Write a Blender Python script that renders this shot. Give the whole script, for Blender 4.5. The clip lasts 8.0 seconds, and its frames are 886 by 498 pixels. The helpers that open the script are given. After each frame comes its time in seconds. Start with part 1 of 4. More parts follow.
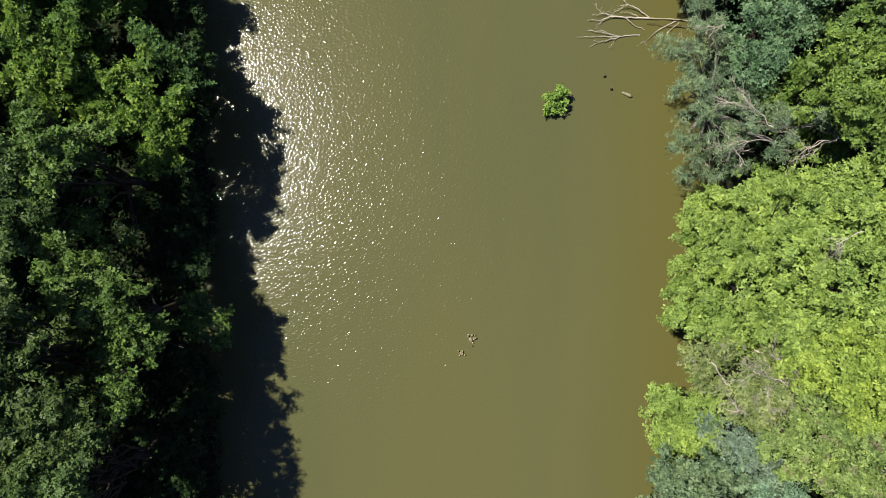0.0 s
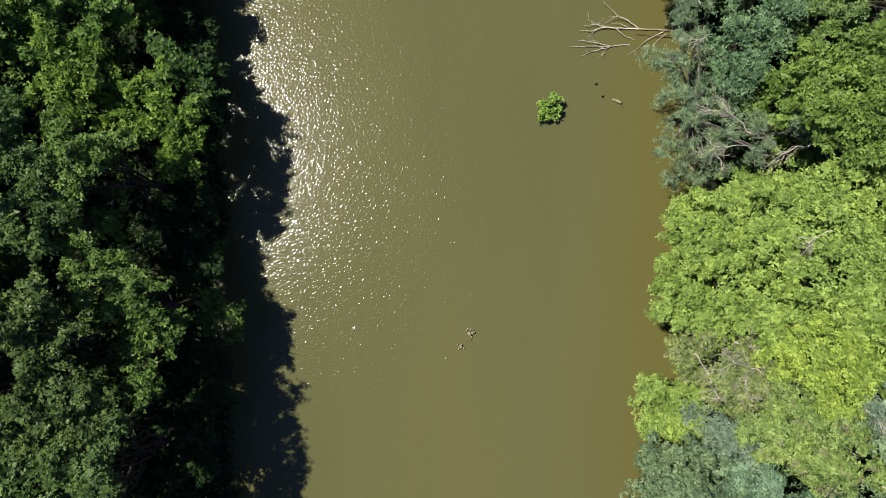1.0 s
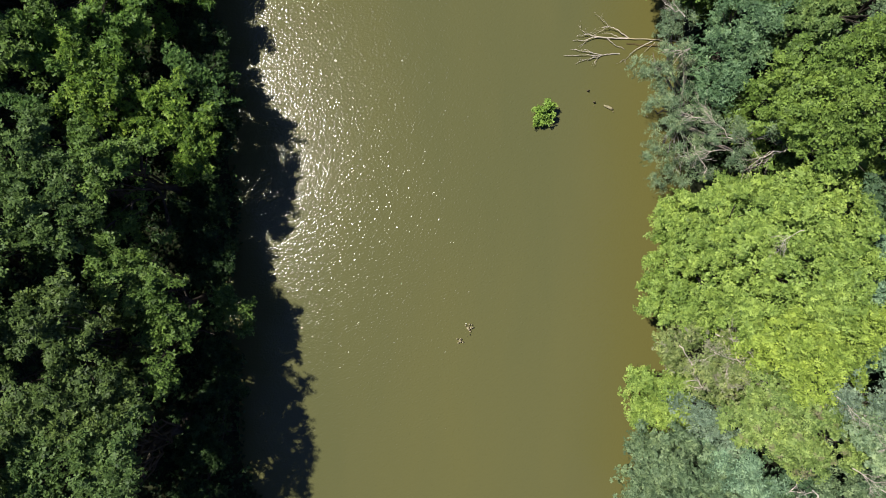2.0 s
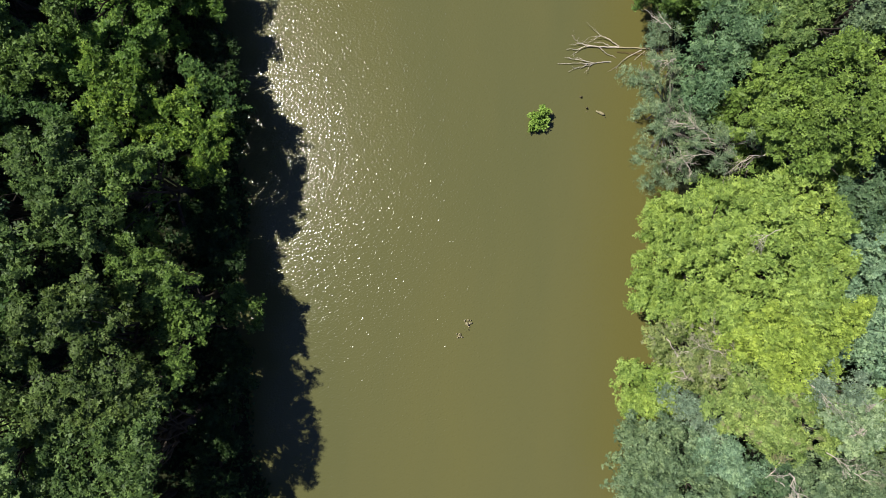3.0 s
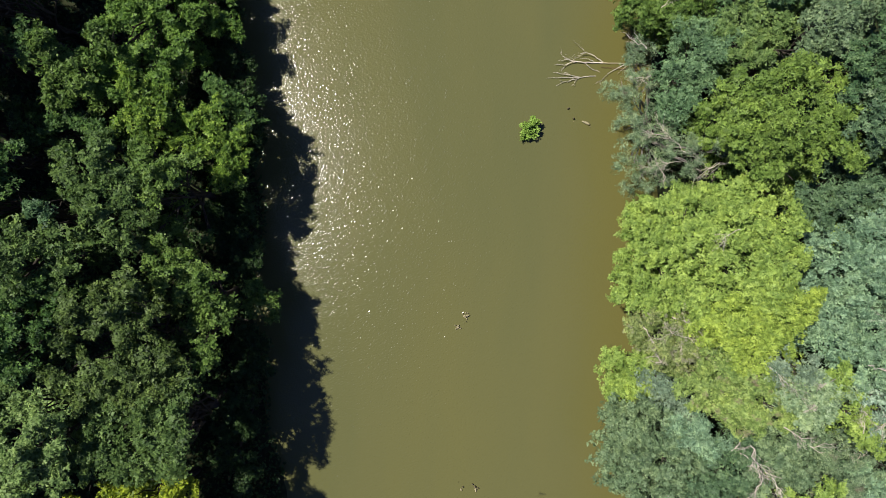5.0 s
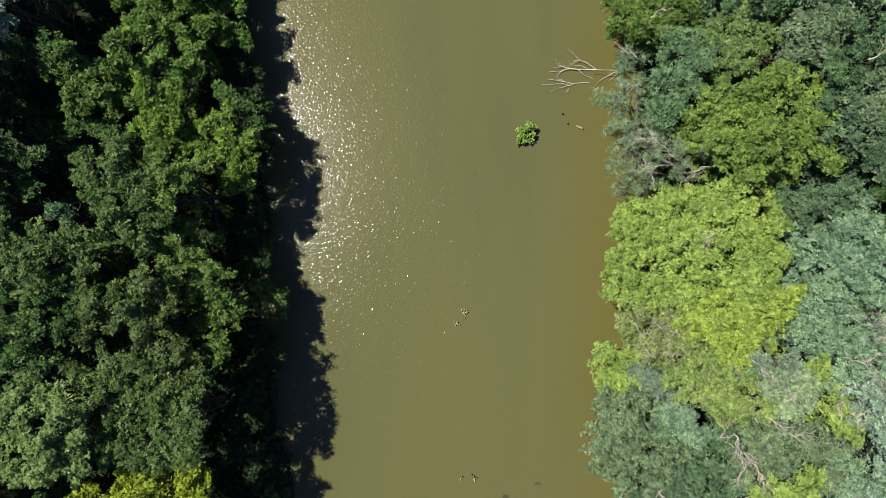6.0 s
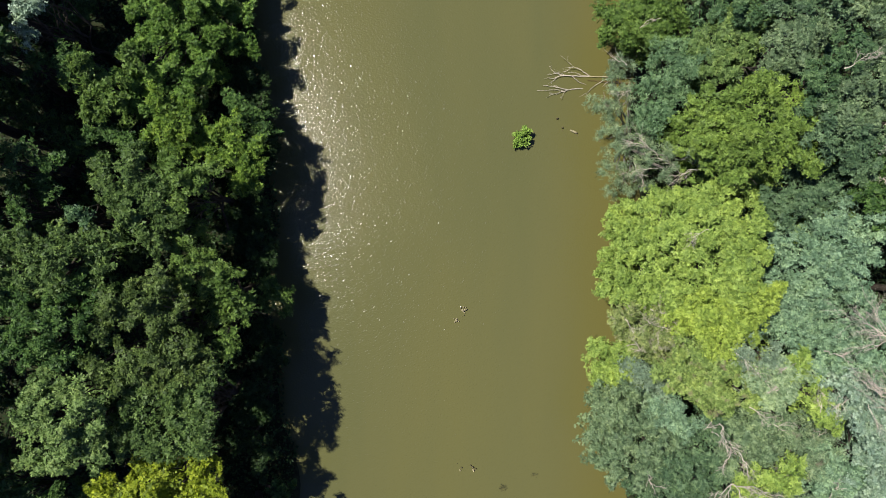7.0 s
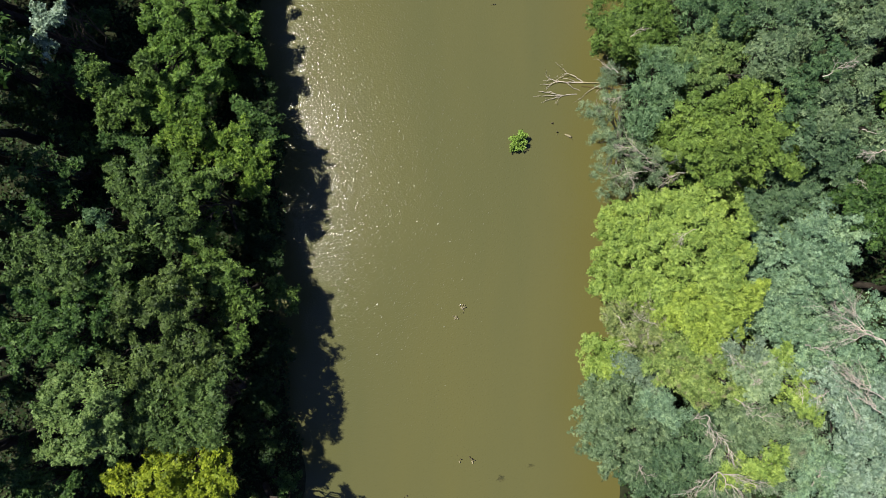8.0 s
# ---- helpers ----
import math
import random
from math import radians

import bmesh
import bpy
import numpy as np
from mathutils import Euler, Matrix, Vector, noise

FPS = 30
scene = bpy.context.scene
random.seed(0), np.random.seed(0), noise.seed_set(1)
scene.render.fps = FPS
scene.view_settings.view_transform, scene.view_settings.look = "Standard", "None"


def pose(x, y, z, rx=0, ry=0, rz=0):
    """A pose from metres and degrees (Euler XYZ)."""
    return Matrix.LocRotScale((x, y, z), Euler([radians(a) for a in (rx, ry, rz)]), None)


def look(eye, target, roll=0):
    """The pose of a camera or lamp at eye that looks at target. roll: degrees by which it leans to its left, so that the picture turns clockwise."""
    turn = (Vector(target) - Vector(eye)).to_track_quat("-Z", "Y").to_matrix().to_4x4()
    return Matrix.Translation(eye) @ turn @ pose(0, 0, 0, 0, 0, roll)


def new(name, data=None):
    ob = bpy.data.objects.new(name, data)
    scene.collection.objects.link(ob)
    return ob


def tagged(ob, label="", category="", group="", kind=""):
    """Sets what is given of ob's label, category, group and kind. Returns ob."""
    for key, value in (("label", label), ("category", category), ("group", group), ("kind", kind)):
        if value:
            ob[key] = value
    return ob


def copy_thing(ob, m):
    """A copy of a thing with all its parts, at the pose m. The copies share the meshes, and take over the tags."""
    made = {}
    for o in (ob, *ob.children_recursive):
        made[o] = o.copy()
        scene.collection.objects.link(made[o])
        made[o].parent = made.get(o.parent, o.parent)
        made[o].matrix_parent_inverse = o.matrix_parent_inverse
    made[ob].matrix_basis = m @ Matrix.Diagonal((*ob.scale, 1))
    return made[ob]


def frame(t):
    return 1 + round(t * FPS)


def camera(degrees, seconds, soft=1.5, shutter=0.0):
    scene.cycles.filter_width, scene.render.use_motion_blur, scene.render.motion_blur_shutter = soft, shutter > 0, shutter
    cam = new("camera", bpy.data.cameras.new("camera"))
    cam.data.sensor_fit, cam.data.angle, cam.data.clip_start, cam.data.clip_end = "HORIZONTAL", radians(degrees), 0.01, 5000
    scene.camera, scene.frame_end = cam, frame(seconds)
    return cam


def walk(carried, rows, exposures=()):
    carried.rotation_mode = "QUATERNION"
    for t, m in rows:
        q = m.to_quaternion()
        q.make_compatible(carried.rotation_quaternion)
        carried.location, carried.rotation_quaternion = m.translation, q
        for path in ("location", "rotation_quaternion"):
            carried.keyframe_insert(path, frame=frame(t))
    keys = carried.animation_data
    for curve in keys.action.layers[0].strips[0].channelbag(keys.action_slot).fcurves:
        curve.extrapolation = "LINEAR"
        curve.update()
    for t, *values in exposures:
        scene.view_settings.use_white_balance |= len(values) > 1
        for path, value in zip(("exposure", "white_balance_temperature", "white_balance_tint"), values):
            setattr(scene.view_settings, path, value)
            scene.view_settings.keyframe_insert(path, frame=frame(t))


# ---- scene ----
cam = camera(70.0, 8.0, soft=0.9)
ROWS = [
    (0.0, pose(0.246, -0.420, 41.250, 0.371, 0.445, 0.866)),
    (0.5, pose(0.248, -0.462, 42.379, 0.365, 0.440, 0.831)),
    (1.0, pose(0.253, -0.504, 43.508, 0.360, 0.436, 0.795)),
    (1.5, pose(0.260, -0.544, 44.634, 0.357, 0.433, 0.756)),
    (3.0, pose(0.294, -0.663, 48.007, 0.359, 0.430, 0.627)),
    (3.5, pose(0.310, -0.702, 49.128, 0.364, 0.431, 0.580)),
    (4.0, pose(0.327, -0.740, 50.249, 0.370, 0.433, 0.530)),
    (4.5, pose(0.347, -0.777, 51.367, 0.379, 0.435, 0.478)),
    (6.0, pose(0.420, -0.885, 54.716, 0.416, 0.448, 0.310)),
    (6.5, pose(0.448, -0.920, 55.829, 0.432, 0.455, 0.249)),
    (7.0, pose(0.479, -0.954, 56.941, 0.449, 0.462, 0.186)),
    (7.5, pose(0.512, -0.988, 58.052, 0.469, 0.470, 0.121)),
    (8.0, pose(0.547, -1.021, 59.162, 0.491, 0.479, 0.054)),
]
walk(cam, ROWS, [(0.0, 0.58, 6050, 12), (8.0, 0.66, 6050, 12)])

# ---- sky and sun ----
SUN_WAY = Vector((-0.50, 0.26, 1.0)).normalized()      # towards the sun
world = bpy.data.worlds.new("sky")
scene.world = world
world.use_nodes = True
wn = world.node_tree
wn.nodes.clear()
sky = wn.nodes.new("ShaderNodeTexSky")
sky.sky_type, sky.sun_disc = "NISHITA", False
sky.air_density, sky.dust_density, sky.ozone_density = 1.0, 0.0, 5.0
sky.sun_elevation = math.asin(SUN_WAY.z)
sky.sun_rotation = math.atan2(SUN_WAY.x, SUN_WAY.y)
bg = wn.nodes.new("ShaderNodeBackground")
bg.inputs["Strength"].default_value = 0.052
wout = wn.nodes.new("ShaderNodeOutputWorld")
clear = wn.nodes.new("ShaderNodeMix")
clear.data_type, clear.blend_type = "RGBA", "MULTIPLY"
clear.inputs[0].default_value, clear.inputs[7].default_value = 1.0, (1.0, 0.84, 1.12, 1)
wn.links.new(sky.outputs[0], clear.inputs[6])
wn.links.new(clear.outputs[2], bg.inputs[0])
wn.links.new(bg.outputs[0], wout.inputs[0])
sun = new("sun", bpy.data.lights.new("sun", "SUN"))
sun.data.energy, sun.data.angle, sun.data.color = 5.0, radians(0.8), (1.0, 0.93, 0.8)
sun.matrix_world = look(SUN_WAY * 200, (0, 0, 0))


# ---- materials ----
def material(name):
    m = bpy.data.materials.new(name)
    m.use_nodes = True
    t = m.node_tree
    t.nodes.clear()
    out = t.nodes.new("ShaderNodeOutputMaterial")
    return m, t, out


def add(t, kind, **values):
    n = t.nodes.new(kind)
    for key, value in values.items():
        n.inputs[key.replace("_", " ")].default_value = value
    return n


def ramp(t, source, stops):
    r = t.nodes.new("ShaderNodeValToRGB")
    while len(r.color_ramp.elements) < len(stops):
        r.color_ramp.elements.new(0.5)
    for e, (p, c) in zip(r.color_ramp.elements, stops):
        e.position, e.color = p, (*c, 1)
    t.links.new(source, r.inputs[0])
    return r.outputs[0]


def mixed(t, factor, a, b, blend="MIX"):
    n = t.nodes.new("ShaderNodeMix")
    n.data_type, n.blend_type = "RGBA", blend
    for socket, value in ((n.inputs[0], factor), (n.inputs[6], a), (n.inputs[7], b)):
        if isinstance(value, bpy.types.NodeSocket):
            t.links.new(value, socket)
        else:
            socket.default_value = value if isinstance(value, float) else (*value, 1)
    return n.outputs[2]


def leaf_material(name, low, mid, high, through_light=0.2, gloss=0.5, dry=None, dry_part=0.0):
    """Foliage: colour differs from leaf to leaf and from bough to bough; thin leaves let some light through."""
    m, t, out = material(name)
    geo = t.nodes.new("ShaderNodeNewGeometry")
    leaf = ramp(t, geo.outputs["Random Per Island"], [(0.0, tuple(0.72 * c for c in low)), (0.5, mid), (1.0, tuple(1.15 * c for c in high))])
    place = t.nodes.new("ShaderNodeTexCoord")
    big = add(t, "ShaderNodeTexNoise", Scale=0.55, Detail=3.0, Roughness=0.6)
    t.links.new(place.outputs["Object"], big.inputs["Vector"])
    patch = ramp(t, big.outputs["Fac"], [(0.36, (0.8, 0.84, 0.82)), (0.5, (1, 1, 1)), (0.66, (1.14, 1.1, 1.0))])
    colour = mixed(t, 1.0, leaf, patch, "MULTIPLY")
    tufts = add(t, "ShaderNodeTexNoise", Scale=2.6, Detail=1.0)
    t.links.new(place.outputs["Object"], tufts.inputs["Vector"])
    young = ramp(t, tufts.outputs["Fac"], [(0.36, (0.84, 0.87, 0.86)), (0.5, (1, 1, 1)), (0.64, (1.15, 1.12, 1.03))])
    colour = mixed(t, 1.0, colour, young, "MULTIPLY")
    if dry:
        spots = add(t, "ShaderNodeTexNoise", Scale=1.3, Detail=2.0)
        t.links.new(place.outputs["Object"], spots.inputs["Vector"])
        where = ramp(t, spots.outputs["Fac"], [(0.62 - dry_part, (0, 0, 0)), (0.72 - dry_part, (1, 1, 1))])
        colour = mixed(t, where, colour, dry)
    b = add(t, "ShaderNodeBsdfPrincipled", Roughness=gloss)
    b.inputs["Specular IOR Level"].default_value = 0.16
    t.links.new(colour, b.inputs["Base Color"])
    back = t.nodes.new("ShaderNodeBsdfTranslucent")
    warm = mixed(t, 1.0, colour, (1.05, 1.1, 0.55), "MULTIPLY")
    t.links.new(warm, back.inputs["Color"])
    mix = t.nodes.new("ShaderNodeMixShader")
    mix.inputs[0].default_value = through_light
    t.links.new(b.outputs[0], mix.inputs[1])
    t.links.new(back.outputs[0], mix.inputs[2])
    t.links.new(mix.outputs[0], out.inputs[0])
    return m


def rough_material(name, dark, mid, light, scale, roughness=0.9, relief=0.03, stretch=(1, 1, 1)):
    """Bark, dead wood, soil: two scales of stain and a fine relief."""
    m, t, out = material(name)
    place = t.nodes.new("ShaderNodeTexCoord")
    stretched = t.nodes.new("ShaderNodeMapping")
    stretched.inputs["Scale"].default_value = stretch
    t.links.new(place.outputs["Object"], stretched.inputs[0])
    fine = add(t, "ShaderNodeTexNoise", Scale=scale, Detail=6.0, Roughness=0.65)
    wide = add(t, "ShaderNodeTexNoise", Scale=scale * 0.12, Detail=3.0)
    for n in (fine, wide):
        t.links.new(stretched.outputs[0], n.inputs["Vector"])
    colour = ramp(t, fine.outputs["Fac"], [(0.3, dark), (0.52, mid), (0.72, light)])
    patch = ramp(t, wide.outputs["Fac"], [(0.35, (0.6, 0.62, 0.6)), (0.6, (1.1, 1.05, 1))])
    colour = mixed(t, 1.0, colour, patch, "MULTIPLY")
    b = add(t, "ShaderNodeBsdfPrincipled", Roughness=roughness)
    b.inputs["Specular IOR Level"].default_value = 0.15
    t.links.new(colour, b.inputs["Base Color"])
    bump = add(t, "ShaderNodeBump", Strength=0.7, Distance=relief)
    t.links.new(fine.outputs["Fac"], bump.inputs["Height"])
    t.links.new(bump.outputs[0], b.inputs["Normal"])
    t.links.new(b.outputs[0], out.inputs[0])
    return m


def water_material():
    """Silty river water: a murky body, a clear rippled skin that mirrors sky and sun."""
    m, t, out = material("river_water")
    place = t.nodes.new("ShaderNodeTexCoord")
    silt = add(t, "ShaderNodeTexNoise", Scale=0.05, Detail=4.0, Roughness=0.55)
    flow = t.nodes.new("ShaderNodeMapping")
    flow.inputs["Scale"].default_value = (1.6, 0.4, 1)
    t.links.new(place.outputs["Object"], flow.inputs[0])
    t.links.new(flow.outputs[0], silt.inputs["Vector"])
    colour = ramp(t, silt.outputs["Fac"], WATER)
    # silt stirred up over the shallows along the sunlit bank
    where = t.nodes.new("ShaderNodeSeparateXYZ")
    t.links.new(place.outputs["Object"], where.inputs[0])
    shore = t.nodes.new("ShaderNodeMapRange")
    shore.interpolation_type = "SMOOTHSTEP"
    shore.inputs["From Min"].default_value, shore.inputs["From Max"].default_value = 8.0, 16.0
    t.links.new(where.outputs["X"], shore.inputs["Value"])
    colour = mixed(t, shore.outputs[0], colour, (0.094, 0.086, 0.024))
    b = add(t, "ShaderNodeBsdfPrincipled", Roughness=0.9, Coat_Weight=1.0, Coat_Roughness=0.15, Coat_IOR=1.335)
    b.inputs["Specular IOR Level"].default_value = 0.0
    t.links.new(colour, b.inputs["Base Color"])
    turn = t.nodes.new("ShaderNodeMapping")
    turn.vector_type = "TEXTURE"
    turn.inputs["Rotation"].default_value = (0, 0, radians(30))
    turn.inputs["Scale"].default_value = (1.35, 1.0, 1)
    t.links.new(place.outputs["Object"], turn.inputs[0])
    small = add(t, "ShaderNodeTexNoise", Scale=7.2, Detail=1.0, Roughness=0.5)
    large = add(t, "ShaderNodeTexNoise", Scale=2.0, Detail=1.0, Roughness=0.5)
    for n in (small, large):
        t.links.new(turn.outputs[0], n.inputs["Vector"])
    swell = add(t, "ShaderNodeBump", Strength=1.0, Distance=RIPPLE[0])
    t.links.new(large.outputs["Fac"], swell.inputs["Height"])
    ripple = add(t, "ShaderNodeBump", Strength=1.0, Distance=RIPPLE[1])
    t.links.new(small.outputs["Fac"], ripple.inputs["Height"])
    t.links.new(swell.outputs[0], ripple.inputs["Normal"])
    t.links.new(ripple.outputs[0], b.inputs["Coat Normal"])
    body = add(t, "ShaderNodeBump", Strength=0.35, Distance=RIPPLE[1])
    t.links.new(small.outputs["Fac"], body.inputs["Height"])
    t.links.new(body.outputs[0], b.inputs["Normal"])
    t.links.new(b.outputs[0], out.inputs[0])
    return m


WATER = [(0.3, (0.08, 0.083, 0.031)), (0.5, (0.09, 0.089, 0.032)), (0.7, (0.097, 0.093, 0.031))]
RIPPLE = (0.0250, 0.0308)
river_skin = water_material()
# soil colour lowered to stand for the deep shade between the trunks
soil = rough_material("shade_darkened_soil", (0.013, 0.016, 0.007), (0.023, 0.028, 0.011), (0.035, 0.043, 0.016), 2.2, relief=0.08)
bark = rough_material("bark", (0.028, 0.024, 0.019), (0.055, 0.047, 0.037), (0.095, 0.08, 0.062), 9.0, stretch=(1, 1, 0.25))
pale_bark = rough_material("willow_bark", (0.12, 0.11, 0.09), (0.22, 0.2, 0.17), (0.33, 0.3, 0.26), 8.0, stretch=(1, 1, 0.3))
bleached = rough_material("bleached_wood", (0.32, 0.285, 0.23), (0.5, 0.45, 0.38), (0.64, 0.59, 0.51), 10.0, relief=0.015)
driftwood = rough_material("driftwood", (0.2, 0.17, 0.1), (0.34, 0.3, 0.18), (0.46, 0.42, 0.28), 11.0, relief=0.015)
wet_wood = rough_material("wet_wood", (0.06, 0.05, 0.03), (0.13, 0.11, 0.065), (0.25, 0.215, 0.135), 12.0, roughness=0.5, relief=0.01)

yellow_green = leaf_material("yellow_green_leaves", (0.064, 0.127, 0.022), (0.108, 0.189, 0.025), (0.172, 0.255, 0.037))
mid_green = leaf_material("mid_green_leaves", (0.060, 0.109, 0.023), (0.091, 0.157, 0.031), (0.139, 0.214, 0.047))
olive_green = leaf_material("olive_green_leaves", (0.049, 0.092, 0.024), (0.078, 0.132, 0.035), (0.119, 0.182, 0.051))
grey_olive = leaf_material("grey_olive_leaves", (0.047, 0.079, 0.021), (0.076, 0.120, 0.029), (0.116, 0.166, 0.046))
dark_green = leaf_material("dark_green_leaves", (0.032, 0.074, 0.021), (0.056, 0.114, 0.027), (0.094, 0.162, 0.041))
blue_green = leaf_material("blue_green_leaves", (0.101, 0.178, 0.099), (0.166, 0.262, 0.151), (0.255, 0.369, 0.221), gloss=0.48)
deep_blue_green = leaf_material("deep_blue_green_leaves", (0.050, 0.095, 0.045), (0.085, 0.145, 0.070), (0.135, 0.205, 0.105), gloss=0.48)
pale_blue_green = leaf_material("pale_blue_green_leaves", (0.13, 0.2, 0.13), (0.2, 0.29, 0.2), (0.31, 0.4, 0.3), gloss=0.48)
lime = leaf_material("lime_leaves", (0.148, 0.233, 0.042), (0.224, 0.318, 0.064), (0.298, 0.398, 0.095))
lime_yellow = leaf_material("lime_yellow_leaves", (0.168, 0.246, 0.038), (0.242, 0.332, 0.053), (0.320, 0.411, 0.080))
lime_olive = leaf_material("lime_olive_leaves", (0.122, 0.190, 0.046), (0.187, 0.264, 0.067), (0.261, 0.343, 0.102), dry=(0.2, 0.19, 0.1), dry_part=0.03)
gold = leaf_material("golden_leaves", (0.135, 0.195, 0.014), (0.21, 0.27, 0.018), (0.295, 0.35, 0.028))
willow_grey = leaf_material("willow_leaves", (0.099, 0.155, 0.078), (0.159, 0.230, 0.119), (0.249, 0.323, 0.184), gloss=0.4, dry=(0.163, 0.155, 0.107), dry_part=0.0)
dull_green = leaf_material("dull_grey_green_leaves", (0.075, 0.123, 0.059), (0.122, 0.182, 0.090), (0.192, 0.262, 0.138))
sun_olive = leaf_material("sunlit_olive_leaves", (0.092, 0.150, 0.026), (0.135, 0.208, 0.039), (0.192, 0.285, 0.060))
soft_green = leaf_material("soft_green_leaves", (0.084, 0.146, 0.040), (0.129, 0.204, 0.060), (0.193, 0.273, 0.089))
mint = leaf_material("mint_leaves", (0.14, 0.21, 0.1), (0.2, 0.285, 0.14), (0.29, 0.37, 0.21), gloss=0.48)
fresh_teal = leaf_material("fresh_teal_leaves", (0.063, 0.122, 0.053), (0.099, 0.176, 0.079), (0.167, 0.257, 0.128))
half_dry = leaf_material("half_dry_leaves", (0.127, 0.175, 0.048), (0.191, 0.239, 0.074), (0.265, 0.307, 0.117), dry=(0.22, 0.22, 0.14), dry_part=0.06)
blue_smoke = leaf_material("smoky_blue_leaves", (0.118, 0.170, 0.102), (0.171, 0.235, 0.149), (0.245, 0.319, 0.214), gloss=0.5)
dark_teal = leaf_material("dark_teal_leaves", (0.04, 0.085, 0.035), (0.065, 0.125, 0.052), (0.11, 0.18, 0.08))
# leaves darker than real undergrowth, standing in for the shade under the trees
shade_green = leaf_material("shade_darkened_leaves", (0.02, 0.042, 0.013), (0.03, 0.06, 0.017), (0.048, 0.085, 0.024))
shoot_green = leaf_material("young_shoot_leaves", (0.14, 0.235, 0.035), (0.205, 0.315, 0.05), (0.285, 0.41, 0.085))
forest_green = leaf_material("forest_leaves", (0.058, 0.122, 0.022), (0.091, 0.170, 0.028), (0.139, 0.225, 0.043))


# ---- mesh helpers ----
def mesh_object(name, verts, faces, mat, parent=None, label=""):
    """One mesh object from arrays; all faces have the same number of corners."""
    verts, faces = np.asarray(verts, dtype=np.float32), np.asarray(faces, dtype=np.int32)
    me = bpy.data.meshes.new(name)
    me.vertices.add(len(verts))
    me.vertices.foreach_set("co", verts.ravel())
    me.loops.add(faces.size)
    me.loops.foreach_set("vertex_index", faces.ravel())
    me.polygons.add(len(faces))
    k = faces.shape[1]
    me.polygons.foreach_set("loop_start", np.arange(0, faces.size, k, dtype=np.int32))
    me.polygons.foreach_set("loop_total", np.full(len(faces), k, dtype=np.int32))
    me.update(calc_edges=True)
    me.materials.append(mat)
    ob = new(name, me)
    if parent:
        ob.parent = parent
    if label:
        tagged(ob, label)
    return ob


def unit(v):
    return v / np.maximum(np.linalg.norm(v, axis=-1, keepdims=True), 1e-9)


def tube(points, radii, sides=6):
    """Vertices and quads of a tapered tube along points, drawn in at its thin end."""
    points = np.asarray(points, dtype=float)
    radii = np.append(radii, radii[-1] * 0.15)
    points = np.vstack([points, points[-1] + (points[-1] - points[-2]) * 0.06 + 1e-4])
    along = unit(np.gradient(points, axis=0))
    ref = np.array([0.31, 0.17, 0.93]) if abs(along[0][2]) < 0.8 else np.array([0.95, 0.2, 0.1])
    a = unit(np.cross(along, ref))
    b = np.cross(along, a)
    ang = np.arange(sides) * 2 * math.pi / sides
    ring = points[:, None] + np.asarray(radii)[:, None, None] * (np.cos(ang)[None, :, None] * a[:, None] + np.sin(ang)[None, :, None] * b[:, None])
    verts = ring.reshape(-1, 3)
    faces = [(i * sides + j, i * sides + (j + 1) % sides, (i + 1) * sides + (j + 1) % sides, (i + 1) * sides + j)
             for i in range(len(points) - 1) for j in range(sides)]
    return verts, np.array(faces)


def join(pieces):
    verts, faces, n = [], [], 0
    for v, f in pieces:
        verts.append(v)
        faces.append(f + n)
        n += len(v)
    return np.concatenate(verts), np.concatenate(faces)


def crooked(rng, start, end, segments, wobble, sag=0.0):
    """A crooked line of points from start to end."""
    s = np.linspace(0, 1, segments + 1)[:, None]
    start, end = np.asarray(start, float), np.asarray(end, float)
    line = start + (end - start) * s
    shake = rng.normal(0, wobble * np.linalg.norm(end - start), line.shape) * np.sin(s * math.pi) ** 0.5
    line += shake
    line[:, 2] += sag * np.sin(s[:, 0] * math.pi)
    return line


def twiggy(rng, start, way, length, radius, levels, spread=0.6, flat=0.6, sides=5):
    """Tubes of a bare branch that forks again and again."""
    way = np.asarray(way, float)
    end = np.asarray(start, float) + unit(way) * length
    line = crooked(rng, start, end, 5, 0.06)
    radii = np.linspace(radius, radius * 0.4, 6)
    pieces = [tube(line, radii, sides)]
    if levels > 0:
        for k in range(rng.integers(4, 6)):
            at = rng.uniform(0.3, 1.0) if k else 1.0
            p = line[min(5, int(at * 5))]
            turned = unit(way) + rng.normal(0, spread, 3) * np.array([1, 1, flat])
            pieces += twiggy(rng, p, turned, length * rng.uniform(0.4, 0.72), radius * 0.5, levels - 1, spread, flat, max(3, sides - 1))
    return pieces


